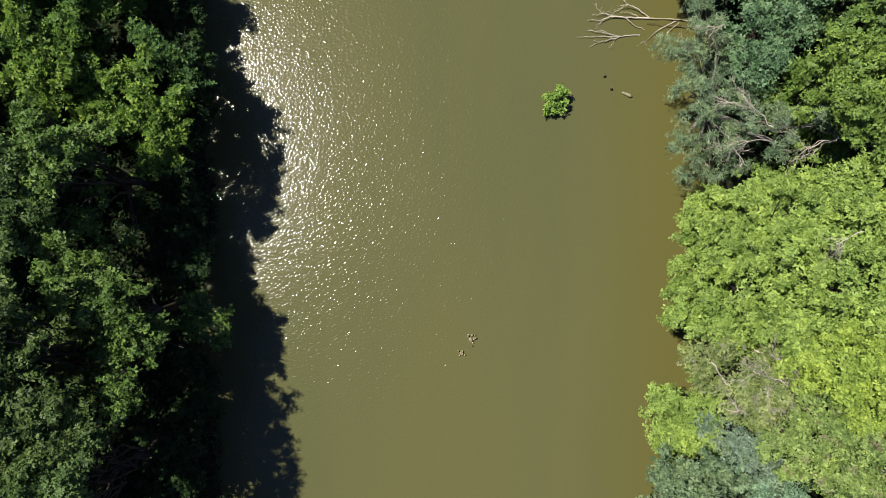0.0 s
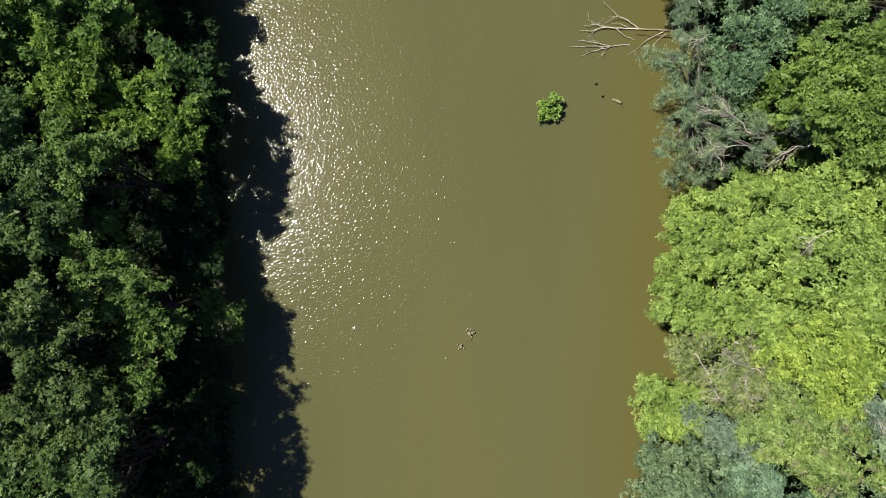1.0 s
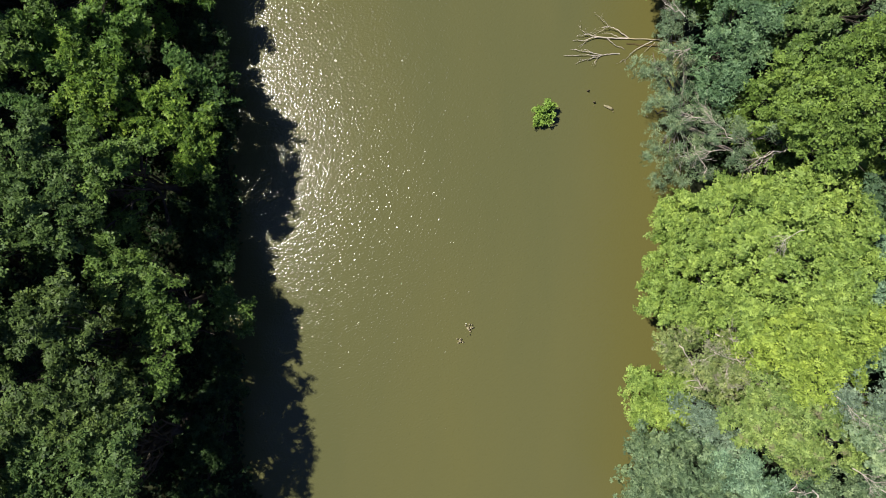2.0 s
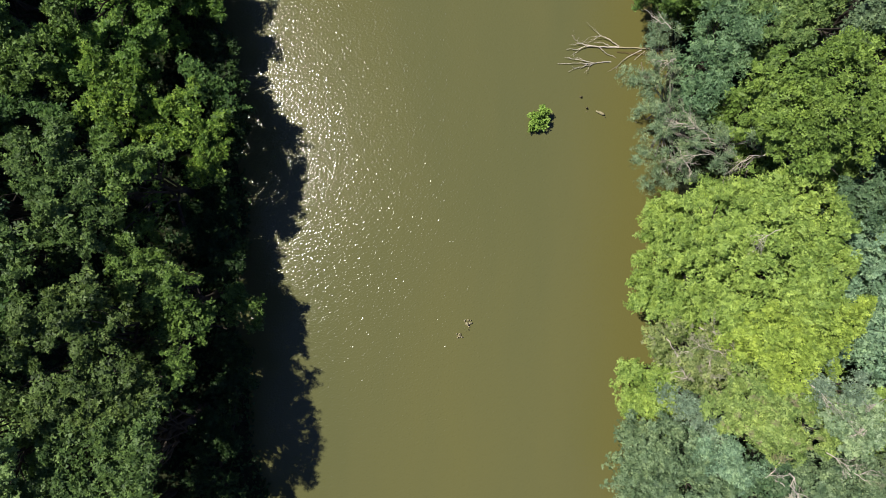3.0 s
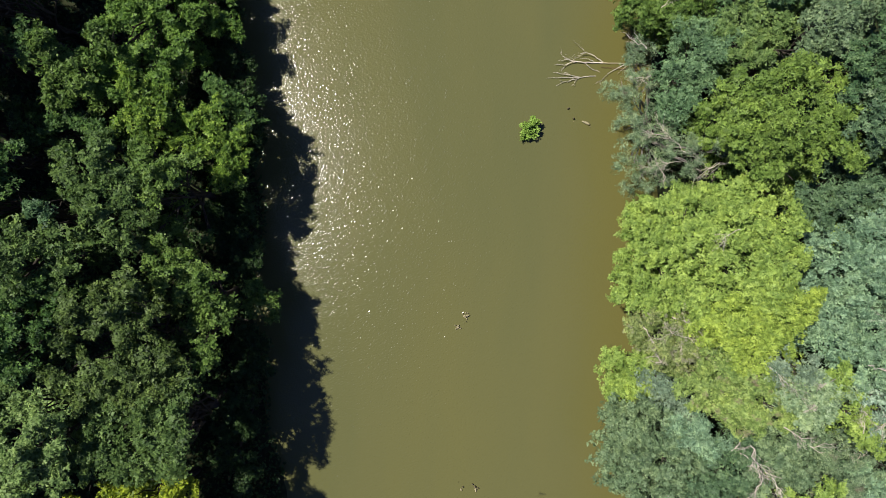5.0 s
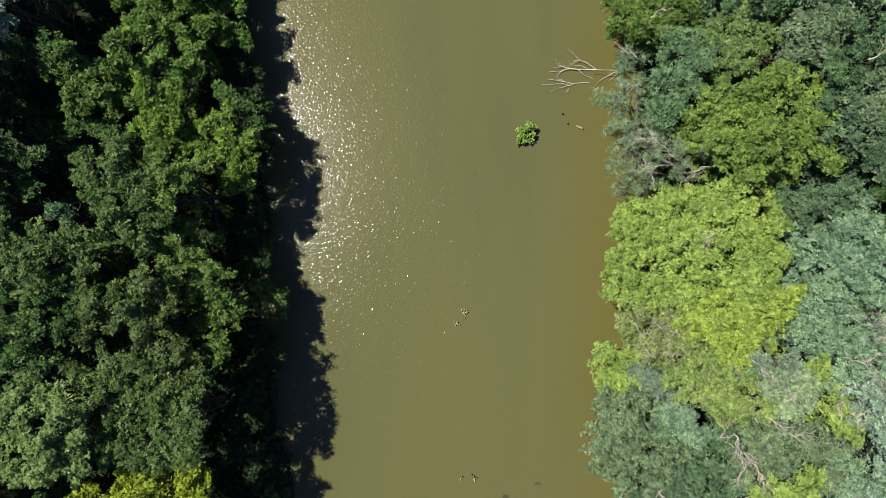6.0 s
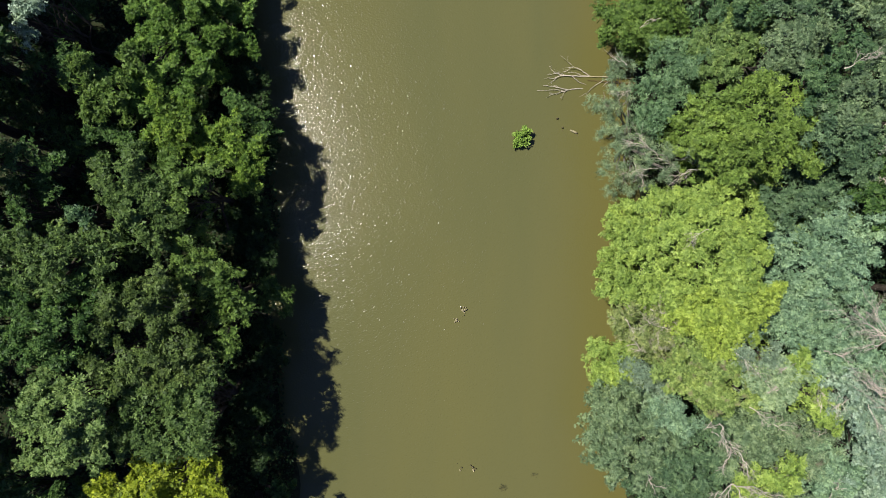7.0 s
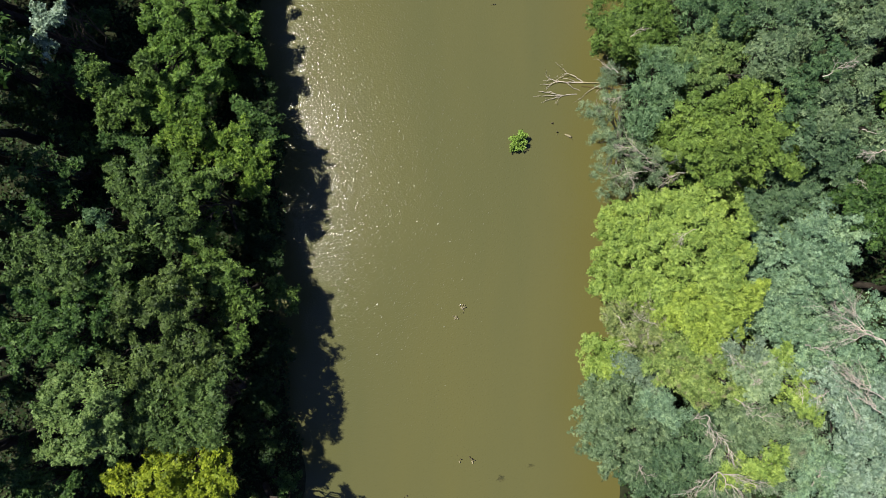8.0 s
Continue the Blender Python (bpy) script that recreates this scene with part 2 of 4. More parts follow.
def rosettes(rng, spot, normal, count, leaf, lift=(-0.2, 0.25)):
    """Sprigs: leaves that fan out from one twig end, each sprig one joined piece."""
    n = len(spot)
    a = unit(np.cross(normal, unit(rng.normal(0, 1, (n, 3)))))
    b = np.cross(normal, a)
    turn = np.arange(count) * 2 * math.pi / count + rng.uniform(-0.55, 0.55, (n, count)) + rng.uniform(0, 6.3, (n, 1))
    way = np.cos(turn)[..., None] * a[:, None] + np.sin(turn)[..., None] * b[:, None]
    side = np.cross(normal[:, None], way)
    way = way + normal[:, None] * rng.uniform(lift[0], lift[1], (n, count, 1))
    size = rng.uniform(0.75, 1.2, (n, 1, 1)) * rng.uniform(0.4, 1.35, (n, count, 1))
    long, wide = leaf[0] * size, leaf[1] * size
    v = np.empty((n, 1 + 2 * count, 3))
    v[:, 0] = spot
    v[:, 1::2] = spot[:, None] + way * long + side * wide * 0.55
    v[:, 2::2] = spot[:, None] + way * long * 0.8 - side * wide * 0.5 - normal[:, None] * long * 0.1
    j = np.arange(count)[:, None] * 2
    one = np.concatenate([np.zeros((count, 1), int), j + 1, j + 2], 1)
    f = one[None] + (np.arange(n) * (1 + 2 * count))[:, None, None]
    return v.reshape(-1, 3), f.reshape(-1, 3)


def foliage(rng, masses, per_area, leaf, clump=1.0, drop=0.0, ragged=0.25, tuft=6, inner=24, floor=0.9, spray=0.5, level=0.6, boughs=3.0):
    """Leaves of a crown. masses: rows of x, y, top, radius. Each mass carries boughs, each bough sprigs, each sprig tuft leaves;
    level: how far the sprigs lie flat."""
    pieces = []
    for mx, my, top, r in masses:
        rz = min(0.8 * r, 0.45 * top + 0.3)
        centre = np.array([mx, my, top - rz])
        axes = np.array([r, r, rz])
        k = max(6, int(boughs * (1.1 - 0.2 * spray) * (r / clump) ** 2))
        d = unit(rng.normal(0, 1, (k * 3, 3)))
        d = d[d[:, 2] > -0.35][:k]
        depth = 1 - ragged * rng.random((len(d), 1)) ** 1.3
        br = clump * rng.uniform(0.4, 0.85, (len(d), 1))
        reach = unit(d * np.array([1, 1, 0.2]) + rng.normal(0, 0.6, d.shape) * np.array([1, 1, 0.15]))
        seat = centre + d * (axes - 0.4 * br) * depth
        n = max(10, int(per_area * 2 * math.pi * r * r / tuft))
        pick = rng.integers(0, len(d), n)
        sd = unit(rng.normal(0, 1, (n, 3)) + d[pick] * 0.6 + np.array([0, 0, 0.8]))
        far = np.where(rng.random((n, 1)) < 0.72, rng.uniform(0.65, 1.12, (n, 1)), rng.uniform(0.25, 0.8, (n, 1)))
        out = sd * br[pick] * far * np.array([0.98 - 0.26 * spray, 0.98 - 0.26 * spray, 0.7])
        out += reach[pick] * (out * reach[pick]).sum(1, keepdims=True) * spray
        spot = seat[pick] + out
        spot[:, 2] -= drop * rng.random(n) ** 2
        normal = unit(sd * (1 - level) + np.array([0, 0, level]) + rng.normal(0, 0.96 - 0.6 * level, sd.shape))
        keep = spot[:, 2] > floor
        pieces.append(rosettes(rng, spot[keep], normal[keep], tuft, leaf))
        # inner leaves: larger, sparse, they close the view to the ground
        k = int(inner * 2 * math.pi * r * r / 3)
        d = unit(rng.normal(0, 1, (k, 3)))
        d[:, 2] = np.abs(d[:, 2])
        spot = centre + d * axes * rng.uniform(0.15, 0.55, (k, 1))
        normal = unit(d * 0.4 + np.array([0, 0, 0.8]) + rng.normal(0, 0.35, (k, 3)))
        keep = spot[:, 2] > floor
        pieces.append(rosettes(rng, spot[keep], normal[keep], 3, (leaf[0] * 1.4, leaf[1] * 1.6)))
    return join(pieces)


def ground_height(x, y):
    """Height of the bed and banks."""
    west = -15.4 - 0.09 * y * math.exp(-(y / 60) ** 2) + 0.7 * math.sin(y * 0.21) + 0.4 * math.sin(y * 0.57 + 1)
    east = 17.0 + 0.02 * y * math.exp(-(y / 60) ** 2) + 0.6 * math.sin(y * 0.18 + 2) + 0.35 * math.sin(y * 0.49)
    inland = max(west - x, x - east)
    s = min(1, max(0, (inland + 2.2) / 3.6))
    z = -1.6 + 2.3 * s * s * (3 - 2 * s)
    if inland > 0:
        z += 0.18 * noise.noise(Vector((x * 0.35, y * 0.35, 0))) + min(0.9, inland * 0.03)
    return z


SEED = [100]


def tree(label, masses, mat, per_area=255, leaf=(0.172, 0.104), clump=1.0, drop=0.0, ragged=0.45, wood=None, lean=(0, 0), name="tree", category="tree", limbs=7, bare=0, tuft=5, inner=14, dead=(), floor=0.9, rooted=True, skirt=True, spray=0.5, level=0.6, boughs=3.0):
    """A broadleaf tree: Empty at its foot, trunk, limbs and crown; bare: how many dead branches stick out of the crown;
    dead: larger ones by place, way and thickness."""
    SEED[0] += 1
    rng = np.random.default_rng(SEED[0])
    wood = wood or bark
    m = np.array(masses, float)
    weight = m[:, 3] ** 2
    fx, fy = (m[:, :2] * weight[:, None]).sum(0) / weight.sum() + np.array(lean)
    if rooted and abs(fx) < 17.8:                  # crowns hang over the water, feet stand on the bank
        fx = 17.8 if fx > 0 else min(fx, -16.4)
    fz = ground_height(fx, fy)
    foot = new(name)
    foot.location = (fx, fy, fz)
    tagged(foot, label, category, group="river bank trees" if category == "tree" else "")
    origin = np.array([fx, fy, fz])
    high = m[:, 2].max() - fz
    heart = np.array([*((m[:, :2] * weight[:, None]).sum(0) / weight.sum()), fz + high * 0.5])
    girth = 0.018 * high + 0.06
    line = crooked(rng, origin - np.array([0, 0, 0.4]), heart, 6, 0.02)
    v, f = tube(line - origin, np.linspace(girth * 1.25, girth * 0.6, 7), 9)
    mesh_object("trunk", v, f, wood, foot)
    for k in range(max(limbs, len(masses))):
        mx, my, top, r = m[k % len(m)]
        start = line[3 + k % 4]
        tip = np.array([mx, my, top - 0.95 * r]) + rng.normal(0, 0.28 * r, 3) * np.array([1, 1, 0.4])
        path = crooked(rng, start, tip, 5, 0.05, sag=-0.5)
        v, f = tube(path - origin, np.linspace(girth * 0.4, 0.03, 6), 6)
        limb = mesh_object("limb", v, f, wood, foot)
        for j in range(3):
            p = path[2 + j]
            q = tip + rng.normal(0, 0.4 * r, 3) * np.array([1, 1, 0.5])
            v, f = tube(crooked(rng, p, q, 4, 0.05) - origin, np.linspace(girth * 0.2, 0.015, 5), 5)
            mesh_object("branch", v, f, wood, limb)
    v, f = foliage(rng, masses, per_area, leaf, clump, drop, ragged, tuft, inner, floor, spray, level, boughs)
    low = [(x, y, top * 0.62, r * 0.8) for x, y, top, r in masses if top > 7.5 and not -18.6 < x < 0]
    if low and skirt:                      # the shaded lower boughs, none over the dark water
        lv, lf = foliage(rng, low, 0.22 * per_area, (leaf[0] * 1.5, leaf[1] * 1.5), clump * 1.3, 0, 0.5, 5, 8, floor)
        v, f = join([(v, f), (lv, lf)])
    mesh_object("crown", v - origin, f, mat, foot)
    for k in range(bare):
        mx, my, top, r = m[rng.integers(0, len(m))]
        a = rng.uniform(0, 2 * math.pi)
        start = np.array([mx + rng.normal(0, 0.3 * r), my + rng.normal(0, 0.3 * r), top - 0.35 * r])
        v, f = join(twiggy(rng, start, (math.cos(a), math.sin(a), 0.45), rng.uniform(0.9, 1.6), 0.04, 2, 0.5, 0.5))
        mesh_object("dead_branch", v - origin, f, bleached, foot, "bare bleached grey branch")
    for x, y, z, dx, dy, rise, thick in dead:
        way = np.array([dx, dy, rise], float)
        v, f = join(twiggy(rng, (x, y, z), way, np.linalg.norm(way) * 0.7, thick * 0.85, 3, 0.45, 0.5))
        mesh_object("dead_branch", v - origin, f, bleached, foot, "bare bleached grey branch")
    return foot


# ---- ground and river ----
def axis(inner, step, outer):
    fine = np.arange(-inner, inner + step, step)
    far = inner * 1.35 ** np.arange(1, 16)
    far = far[far < outer]
    return np.concatenate([-np.append(far, outer)[::-1], fine, np.append(far, outer)])


gx, gy = axis(42, 0.7, 2400), axis(42, 1.2, 2400)
gv = np.array([(x, y, ground_height(x, y)) for y in gy for x in gx])
nx = len(gx)
gf = np.array([(j * nx + i, j * nx + i + 1, (j + 1) * nx + i + 1, (j + 1) * nx + i) for j in range(len(gy) - 1) for i in range(nx - 1)])
tagged(mesh_object("ground", gv, gf, soil), "earth banks and river bed, darkened for the shade under the trees", "ground", kind="structure")
wy = np.concatenate([[-2400], np.arange(-60, 61, 6.0), [2400]])
wv = np.array([(x, y, 0.0) for y in wy for x in (-19.5, 0, 19.5)])
wf = np.array([(j * 3 + i, j * 3 + i + 1, j * 3 + i + 4, j * 3 + i + 3) for j in range(len(wy) - 1) for i in range(2)])
tagged(mesh_object("water", wv, wf, river_skin), "murky olive-brown river water with fine ripples", "water", kind="structure")


def undergrowth(label, x0, x1, seed, reach):
    """Nettles, brambles and saplings on the bank, too many to count."""
    rng = np.random.default_rng(seed)
    n = 42000
    x, y = rng.uniform(x0, x1, n), rng.uniform(-34, 34, n)
    z = np.array([ground_height(a, b) for a, b in zip(x, y)])
    tall = np.array([max(0.0, 0.5 + noise.noise(Vector((a * 0.3, b * 0.3, 5)))) for a, b in zip(x, y)])
    keep = z > reach               # below 0 the brambles hang out past the waterline
    base = np.stack([x, y, np.maximum(z, 0.05) + 0.1 + tall * rng.random(n) * 1.6], 1)[keep]
    n = len(base)
    normal = unit(np.array([0, 0, 0.8]) + rng.normal(0, 0.4, (n, 3)))
    way = unit(np.cross(normal, unit(rng.normal(0, 1, (n, 3)))))
    side = np.cross(way, normal)
    size = rng.uniform(0.1, 0.22, (n, 1))
    v = np.stack([base - way * size, base + side * size * 0.6, base + way * size - normal * 0.05, base - side * size * 0.6], 1).reshape(-1, 3)
    # the leaf colour already holds the shade below the crowns
    tagged(mesh_object("undergrowth", v, np.arange(len(v)).reshape(-1, 4), shade_green), label, "undergrowth", kind="stuff")


undergrowth("dense undergrowth on the shaded bank, green darkened for shade", -44, -13, 3, -0.55)
undergrowth("dense undergrowth on the sunlit bank, green darkened for tree shade", 15, 44, 4, 0.15)

# ---- trees of the shaded bank ----
tree("broad tree with bright yellow-green leaves overhanging the water",
     [(-18.6, 7.5, 8.7, 1.2), (-16.4, 8.3, 8.4, 1.4), (-15.6, 6.4, 8.0, 1.3), (-17.2, 6.1, 8.3, 1.1), (-15.2, 4.5, 7.1, 0.8), (-14.9, 7.6, 7.5, 0.8), (-17.9, 8.7, 8.5, 0.9), (-16.1, 5.0, 7.3, 0.9), (-14.5, 6.3, 6.9, 0.6)], yellow_green, spray=1.2)
tree("small dark green tree crown at the water's edge",
     [(-16.5, 11.4, 7.3, 1.1), (-15.5, 10.5, 7.1, 1.0), (-14.7, 9.5, 6.7, 0.9)], dark_green, spray=1.2)
tree("tree with dense yellow-green leaves among others",
     [(-20.6, 9.5, 10.3, 1.5), (-19.4, 8.3, 9.8, 1.3), (-21.4, 8.1, 10.3, 1.1), (-21.5, 10.5, 10.5, 1.2), (-20.4, 7.4, 9.5, 0.9)], yellow_green, spray=1.2)
tree("tall olive-green tree with open tufted crown",
     [(-21.8, 4.2, 14.0, 1.7), (-20.6, 3.0, 13.5, 1.5), (-23.0, 3.1, 13.5, 1.2), (-24.2, 4.8, 13.0, 1.3), (-22.4, 5.9, 12.6, 1.1), (-19.8, 1.3, 12.5, 1.2), (-21.6, 1.2, 13.8, 1.6), (-20.4, 0.2, 12.6, 1.1)], olive_green, spray=1.2)
tree("fresh green tree with a ragged crown edge",
     [(-17.7, 3.8, 12.3, 1.1), (-18.9, 4.3, 12.7, 1.2), (-19.4, 5.6, 12.2, 0.9), (-17.3, 5.0, 11.1, 0.9), (-18.8, 2.6, 12.3, 0.8), (-18.4, 0.8, 9.3, 0.6), (-17.0, 0.0, 7.2, 0.4), (-18.9, -0.1, 11.0, 0.8)], mid_green, spray=1.2)
tree("mid-green tree leaning out over the shaded water",
     [(-16.5, -2.1, 10.5, 1.4), (-17.9, -1.2, 10.7, 1.2), (-15.2, -5.3, 9.0, 1.3), (-16.6, -5.9, 9.7, 1.1), (-17.7, -3.6, 10.4, 1.3), (-16.2, -4.0, 9.6, 1.1), (-18.9, -2.1, 11.5, 1.2), (-16.3, -7.7, 9.8, 1.0), (-15.6, -7.3, 11.2, 0.6), (-15.7, -8.4, 11.0, 0.6)], mid_green, boughs=2.4, per_area=215, inner=24, spray=1.2)
tree("low green shrub reaching over the shaded water",
     [(-14.3, -3.8, 4.8, 0.9), (-13.2, -4.5, 4.7, 0.8), (-15.1, -4.8, 4.3, 0.8), (-13.2, -5.7, 3.8, 0.6)], mid_green, name="shrub", category="shrub", limbs=4, spray=1.2)
tree("large olive-grey tree with a wide tufted crown",
     [(-20.0, -4.7, 15.1, 1.8), (-19.0, -5.2, 13.4, 1.3), (-22.0, -4.8, 15.1, 1.5), (-19.0, -7.5, 14.3, 1.8), (-17.9, -7.7, 12.8, 1.3), (-21.4, -8.5, 15.2, 1.9), (-23.0, -6.0, 14.6, 0.9), (-18.3, -9.3, 13.5, 1.5), (-16.9, -9.5, 12.1, 0.8), (-19.9, -9.6, 13.8, 1.4), (-20.0, -3.1, 13.7, 1.2), (-23.7, -8.8, 14.5, 1.1)], grey_olive, boughs=2.4, per_area=215, inner=24, spray=1.2)
tree("tall olive tree with a rounded crown",
     [(-29.5, -1.6, 16.5, 1.6), (-27.7, -0.6, 16.2, 1.4), (-26.7, -1.8, 16.2, 1.4), (-28.3, -2.4, 16.2, 1.3), (-25.4, -0.2, 15.3, 1.2), (-24.4, -0.0, 14.5, 0.9), (-25.7, -2.2, 15.6, 1.0), (-23.9, -1.8, 14.2, 1.1), (-23.6, -1.0, 13.8, 0.7), (-23.8, -2.9, 13.9, 0.8), (-26.5, -3.0, 15.5, 0.8), (-31.3, -1.0, 16.5, 1.6)], olive_green, spray=1.2)
tree("tall dark green tree with a dense crown",
     [(-29.6, -4.0, 16.2, 1.4), (-28.0, -4.2, 15.9, 1.2), (-26.2, -4.4, 15.5, 1.2), (-24.9, -3.6, 14.6, 1.0), (-23.9, -4.3, 14.1, 0.8), (-29.4, -6.3, 16.2, 1.4), (-27.4, -5.7, 16.2, 1.4), (-25.7, -6.1, 16.2, 1.3), (-24.3, -5.6, 15.4, 0.7), (-29.1, -7.9, 15.9, 1.2), (-27.2, -7.5, 16.0, 1.3), (-31.4, -5.3, 16.6, 1.6), (-25.8, -8.0, 15.4, 1.0)], dark_green, spray=1.2)
tree("rounded grey-green tree standing clear of its neighbours",
     [(-26.2, -11.0, 15.8, 1.7), (-27.3, -12.6, 15.6, 1.6), (-24.8, -12.6, 16.2, 1.7), (-28.3, -11.6, 14.7, 1.1), (-24.1, -10.9, 15.7, 1.2), (-23.3, -12.6, 15.3, 1.2), (-26.0, -14.7, 15.3, 1.4), (-23.9, -14.7, 14.9, 1.2), (-27.8, -14.8, 14.4, 1.0), (-26.5, -9.2, 14.9, 0.8)], soft_green, spray=1.2)
tree("dark olive tree squeezed between larger crowns",
     [(-21.2, -12.1, 13.6, 1.4), (-22.4, -14.2, 13.5, 1.5), (-21.1, -13.8, 13.3, 1.2), (-21.3, -10.6, 13.6, 1.0), (-20.5, -14.9, 13.1, 1.0)], olive_green, boughs=2.4, per_area=215, inner=24, spray=1.2)
tree("olive-green tree with upright tufted boughs",
     [(-17.7, -12.6, 13.4, 1.4), (-16.6, -13.0, 13.5, 0.9), (-18.4, -11.0, 13.5, 1.2), (-16.4, -11.1, 13.7, 0.8), (-19.0, -10.3, 13.4, 1.0), (-16.5, -14.4, 13.5, 0.9), (-18.2, -14.6, 13.1, 1.1), (-16.3, -12.1, 13.4, 0.7), (-16.4, -9.4, 12.6, 0.6), (-16.5, -10.4, 12.8, 0.6), (-16.9, -11.4, 12.6, 0.6), (-17.0, -12.4, 12.8, 0.6), (-18.6, -13.5, 13.0, 0.8), (-17.6, -13.7, 12.9, 0.8)], olive_green, boughs=2.4, per_area=215, inner=24, spray=1.2)
tree("golden-yellow tree bright among green ones",
     [(-19.8, -17.6, 13.5, 2.5), (-23.0, -18.3, 13.0, 1.9), (-17.0, -17.8, 12.0, 2.0), (-20.4, -20.2, 13.0, 2.7)], gold, ragged=0.45, spray=1.2)
tree("broad fresh green tree with layered boughs at the bank",
     [(-22.2, 15.3, 10.1, 1.8), (-20.1, 15.8, 9.0, 1.6), (-18.5, 16.3, 7.7, 1.4), (-17.3, 16.4, 6.5, 1.2), (-16.2, 16.4, 5.6, 1.0), (-23.4, 13.5, 10.5, 1.2), (-20.4, 13.0, 9.4, 1.3), (-18.7, 13.7, 8.4, 1.3), (-21.6, 12.4, 9.9, 1.1), (-19.9, 11.2, 9.4, 1.1), (-22.7, 10.1, 10.7, 1.1), (-23.5, 11.6, 10.9, 1.1), (-22.3, 17.8, 10.4, 2.0), (-20.2, 18.9, 9.2, 1.9), (-18.4, 19.3, 7.3, 1.8), (-16.8, 19.0, 5.7, 1.2), (-19.3, 22.3, 7.9, 2.2), (-17.7, 22.6, 5.9, 1.5), (-19.6, 24.9, 8.4, 2.3), (-17.8, 25.2, 6.5, 1.6), (-21.3, 24.7, 9.4, 2.3), (-21.1, 22.5, 9.0, 2.1)], forest_green, spray=1.2)
tree("green tree with a loose crown",
     [(-24.4, 11.7, 12.1, 1.1), (-23.9, 10.1, 12.1, 1.1), (-22.7, 13.4, 11.4, 0.9), (-25.1, 10.6, 12.5, 0.9), (-25.3, 12.6, 13.3, 1.2), (-26.4, 11.3, 13.1, 0.8), (-25.3, 9.2, 11.7, 0.8)], mid_green, spray=1.2)
tree("sparse olive tree with dark gaps in its crown",
     [(-28.4, 12.3, 13.5, 1.2), (-26.3, 12.8, 13.5, 1.3), (-30.9, 13.2, 13.0, 0.8)], dark_green, per_area=150, inner=5, ragged=0.5, spray=1.2)
tree("pale silvery-green tree top rising above the wood",
     [(-27.1, 15.4, 16.0, 1.4), (-28.1, 14.0, 15.0, 0.8)], pale_blue_green, skirt=False, spray=1.2)
tree("dark brownish-green tree in the shade of others",
     [(-25.6, 8.1, 10.6, 1.3), (-26.9, 7.3, 10.5, 1.1), (-23.7, 7.7, 10.5, 1.1), (-28.2, 6.8, 10.4, 1.0)], dark_green, spray=1.2)
tree("slender blue-green tree between darker crowns",
     [(-24.6, 1.6, 14.5, 1.0)], dark_teal, limbs=4, skirt=False, spray=1.2)
tree("dark sparse tree with thin foliage",
     [(-28.7, 6.2, 15.0, 1.3), (-30.7, 5.0, 15.0, 1.0), (-27.3, 5.1, 14.0, 1.0)], dark_green, per_area=110, inner=5, ragged=0.55, spray=1.2)
tree("dark green tree with thin foliage",
     [(-29.6, 2.3, 13.5, 1.2), (-27.9, 3.2, 13.0, 0.8), (-31.3, 1.4, 14.0, 1.2)], dark_green, per_area=110, inner=5, ragged=0.5, spray=1.2)
tree("dark green tree with a low crown",
     [(-31.8, -17.9, 13.0, 1.5), (-31.0, -19.1, 12.0, 1.6), (-28.8, -19.5, 12.0, 1.6)], dark_green, spray=1.2)
tree("low dark green shrub at the waterline",
     [(-13.4, -21.5, 4.0, 1.2)], dark_green, name="shrub", category="shrub", limbs=4, spray=1.2)
# shrubs of the shaded bank: their dark is shade put into the colour
tree("undergrowth shrub below the bank trees, coloured dark for shade",
     [(-16.1, -12.3, 5.0, 1.8), (-16.4, -16.3, 5.0, 2.0), (-15.4, -18.8, 4.5, 1.4)], shade_green, per_area=170, name="shrub", category="shrub", spray=1.2)
tree("shrub leaning to the water, coloured dark for shade",
     [(-17.2, 3.0, 3.4, 1.7), (-18.1, 1.7, 3.6, 1.5), (-16.7, 4.3, 3.0, 1.2)], shade_green, per_area=170, name="shrub", category="shrub", spray=1.2)
# the last two masses here fill holes in the shadow on the water
tree("shrubs hanging over the shaded waterline, coloured dark for shade",
     [(-15.6, 8.6, 4.0, 1.5), (-15.9, 10.9, 4.2, 1.6), (-16.1, 6.2, 3.8, 1.4), (-14.7, 8.8, 4.6, 1.2), (-15.2, 7.0, 4.4, 1.2)], shade_green, per_area=260, inner=34, name="shrub", category="shrub", limbs=4, skirt=False)
tree("alder shrub rooted at the shaded waterline, coloured dark for shade",
     [(-16.2, 0.4, 4.2, 1.6), (-15.4, -1.6, 4.5, 1.5), (-15.6, 2.0, 3.6, 1.3)], shade_green, per_area=260, inner=34, name="shrub", category="shrub", limbs=4, skirt=False)
tree("low shrub on the bank, coloured dark for its shade",
     [(-14.9, -7.8, 4.2, 1.5), (-14.7, -10.0, 4.4, 1.6), (-14.9, -14.4, 4.2, 1.6)], shade_green, per_area=260, inner=34, name="shrub", category="shrub", limbs=4, skirt=False)
tree("bramble thicket on the shaded bank, coloured dark for shade",
     [(-16.8, 14.0, 4.0, 1.7), (-17.2, 17.0, 4.0, 1.6), (-17.4, 20.2, 4.0, 1.7)], shade_green, per_area=260, inner=34, name="shrub", category="shrub", limbs=4, skirt=False)
tree("green tree at the edge of the shaded bank",
     [(-13.5, -21.6, 11.5, 1.7), (-15.0, -22.4, 12.5, 1.8), (-12.9, -23.2, 10.5, 1.5)], mid_green, spray=1.2)
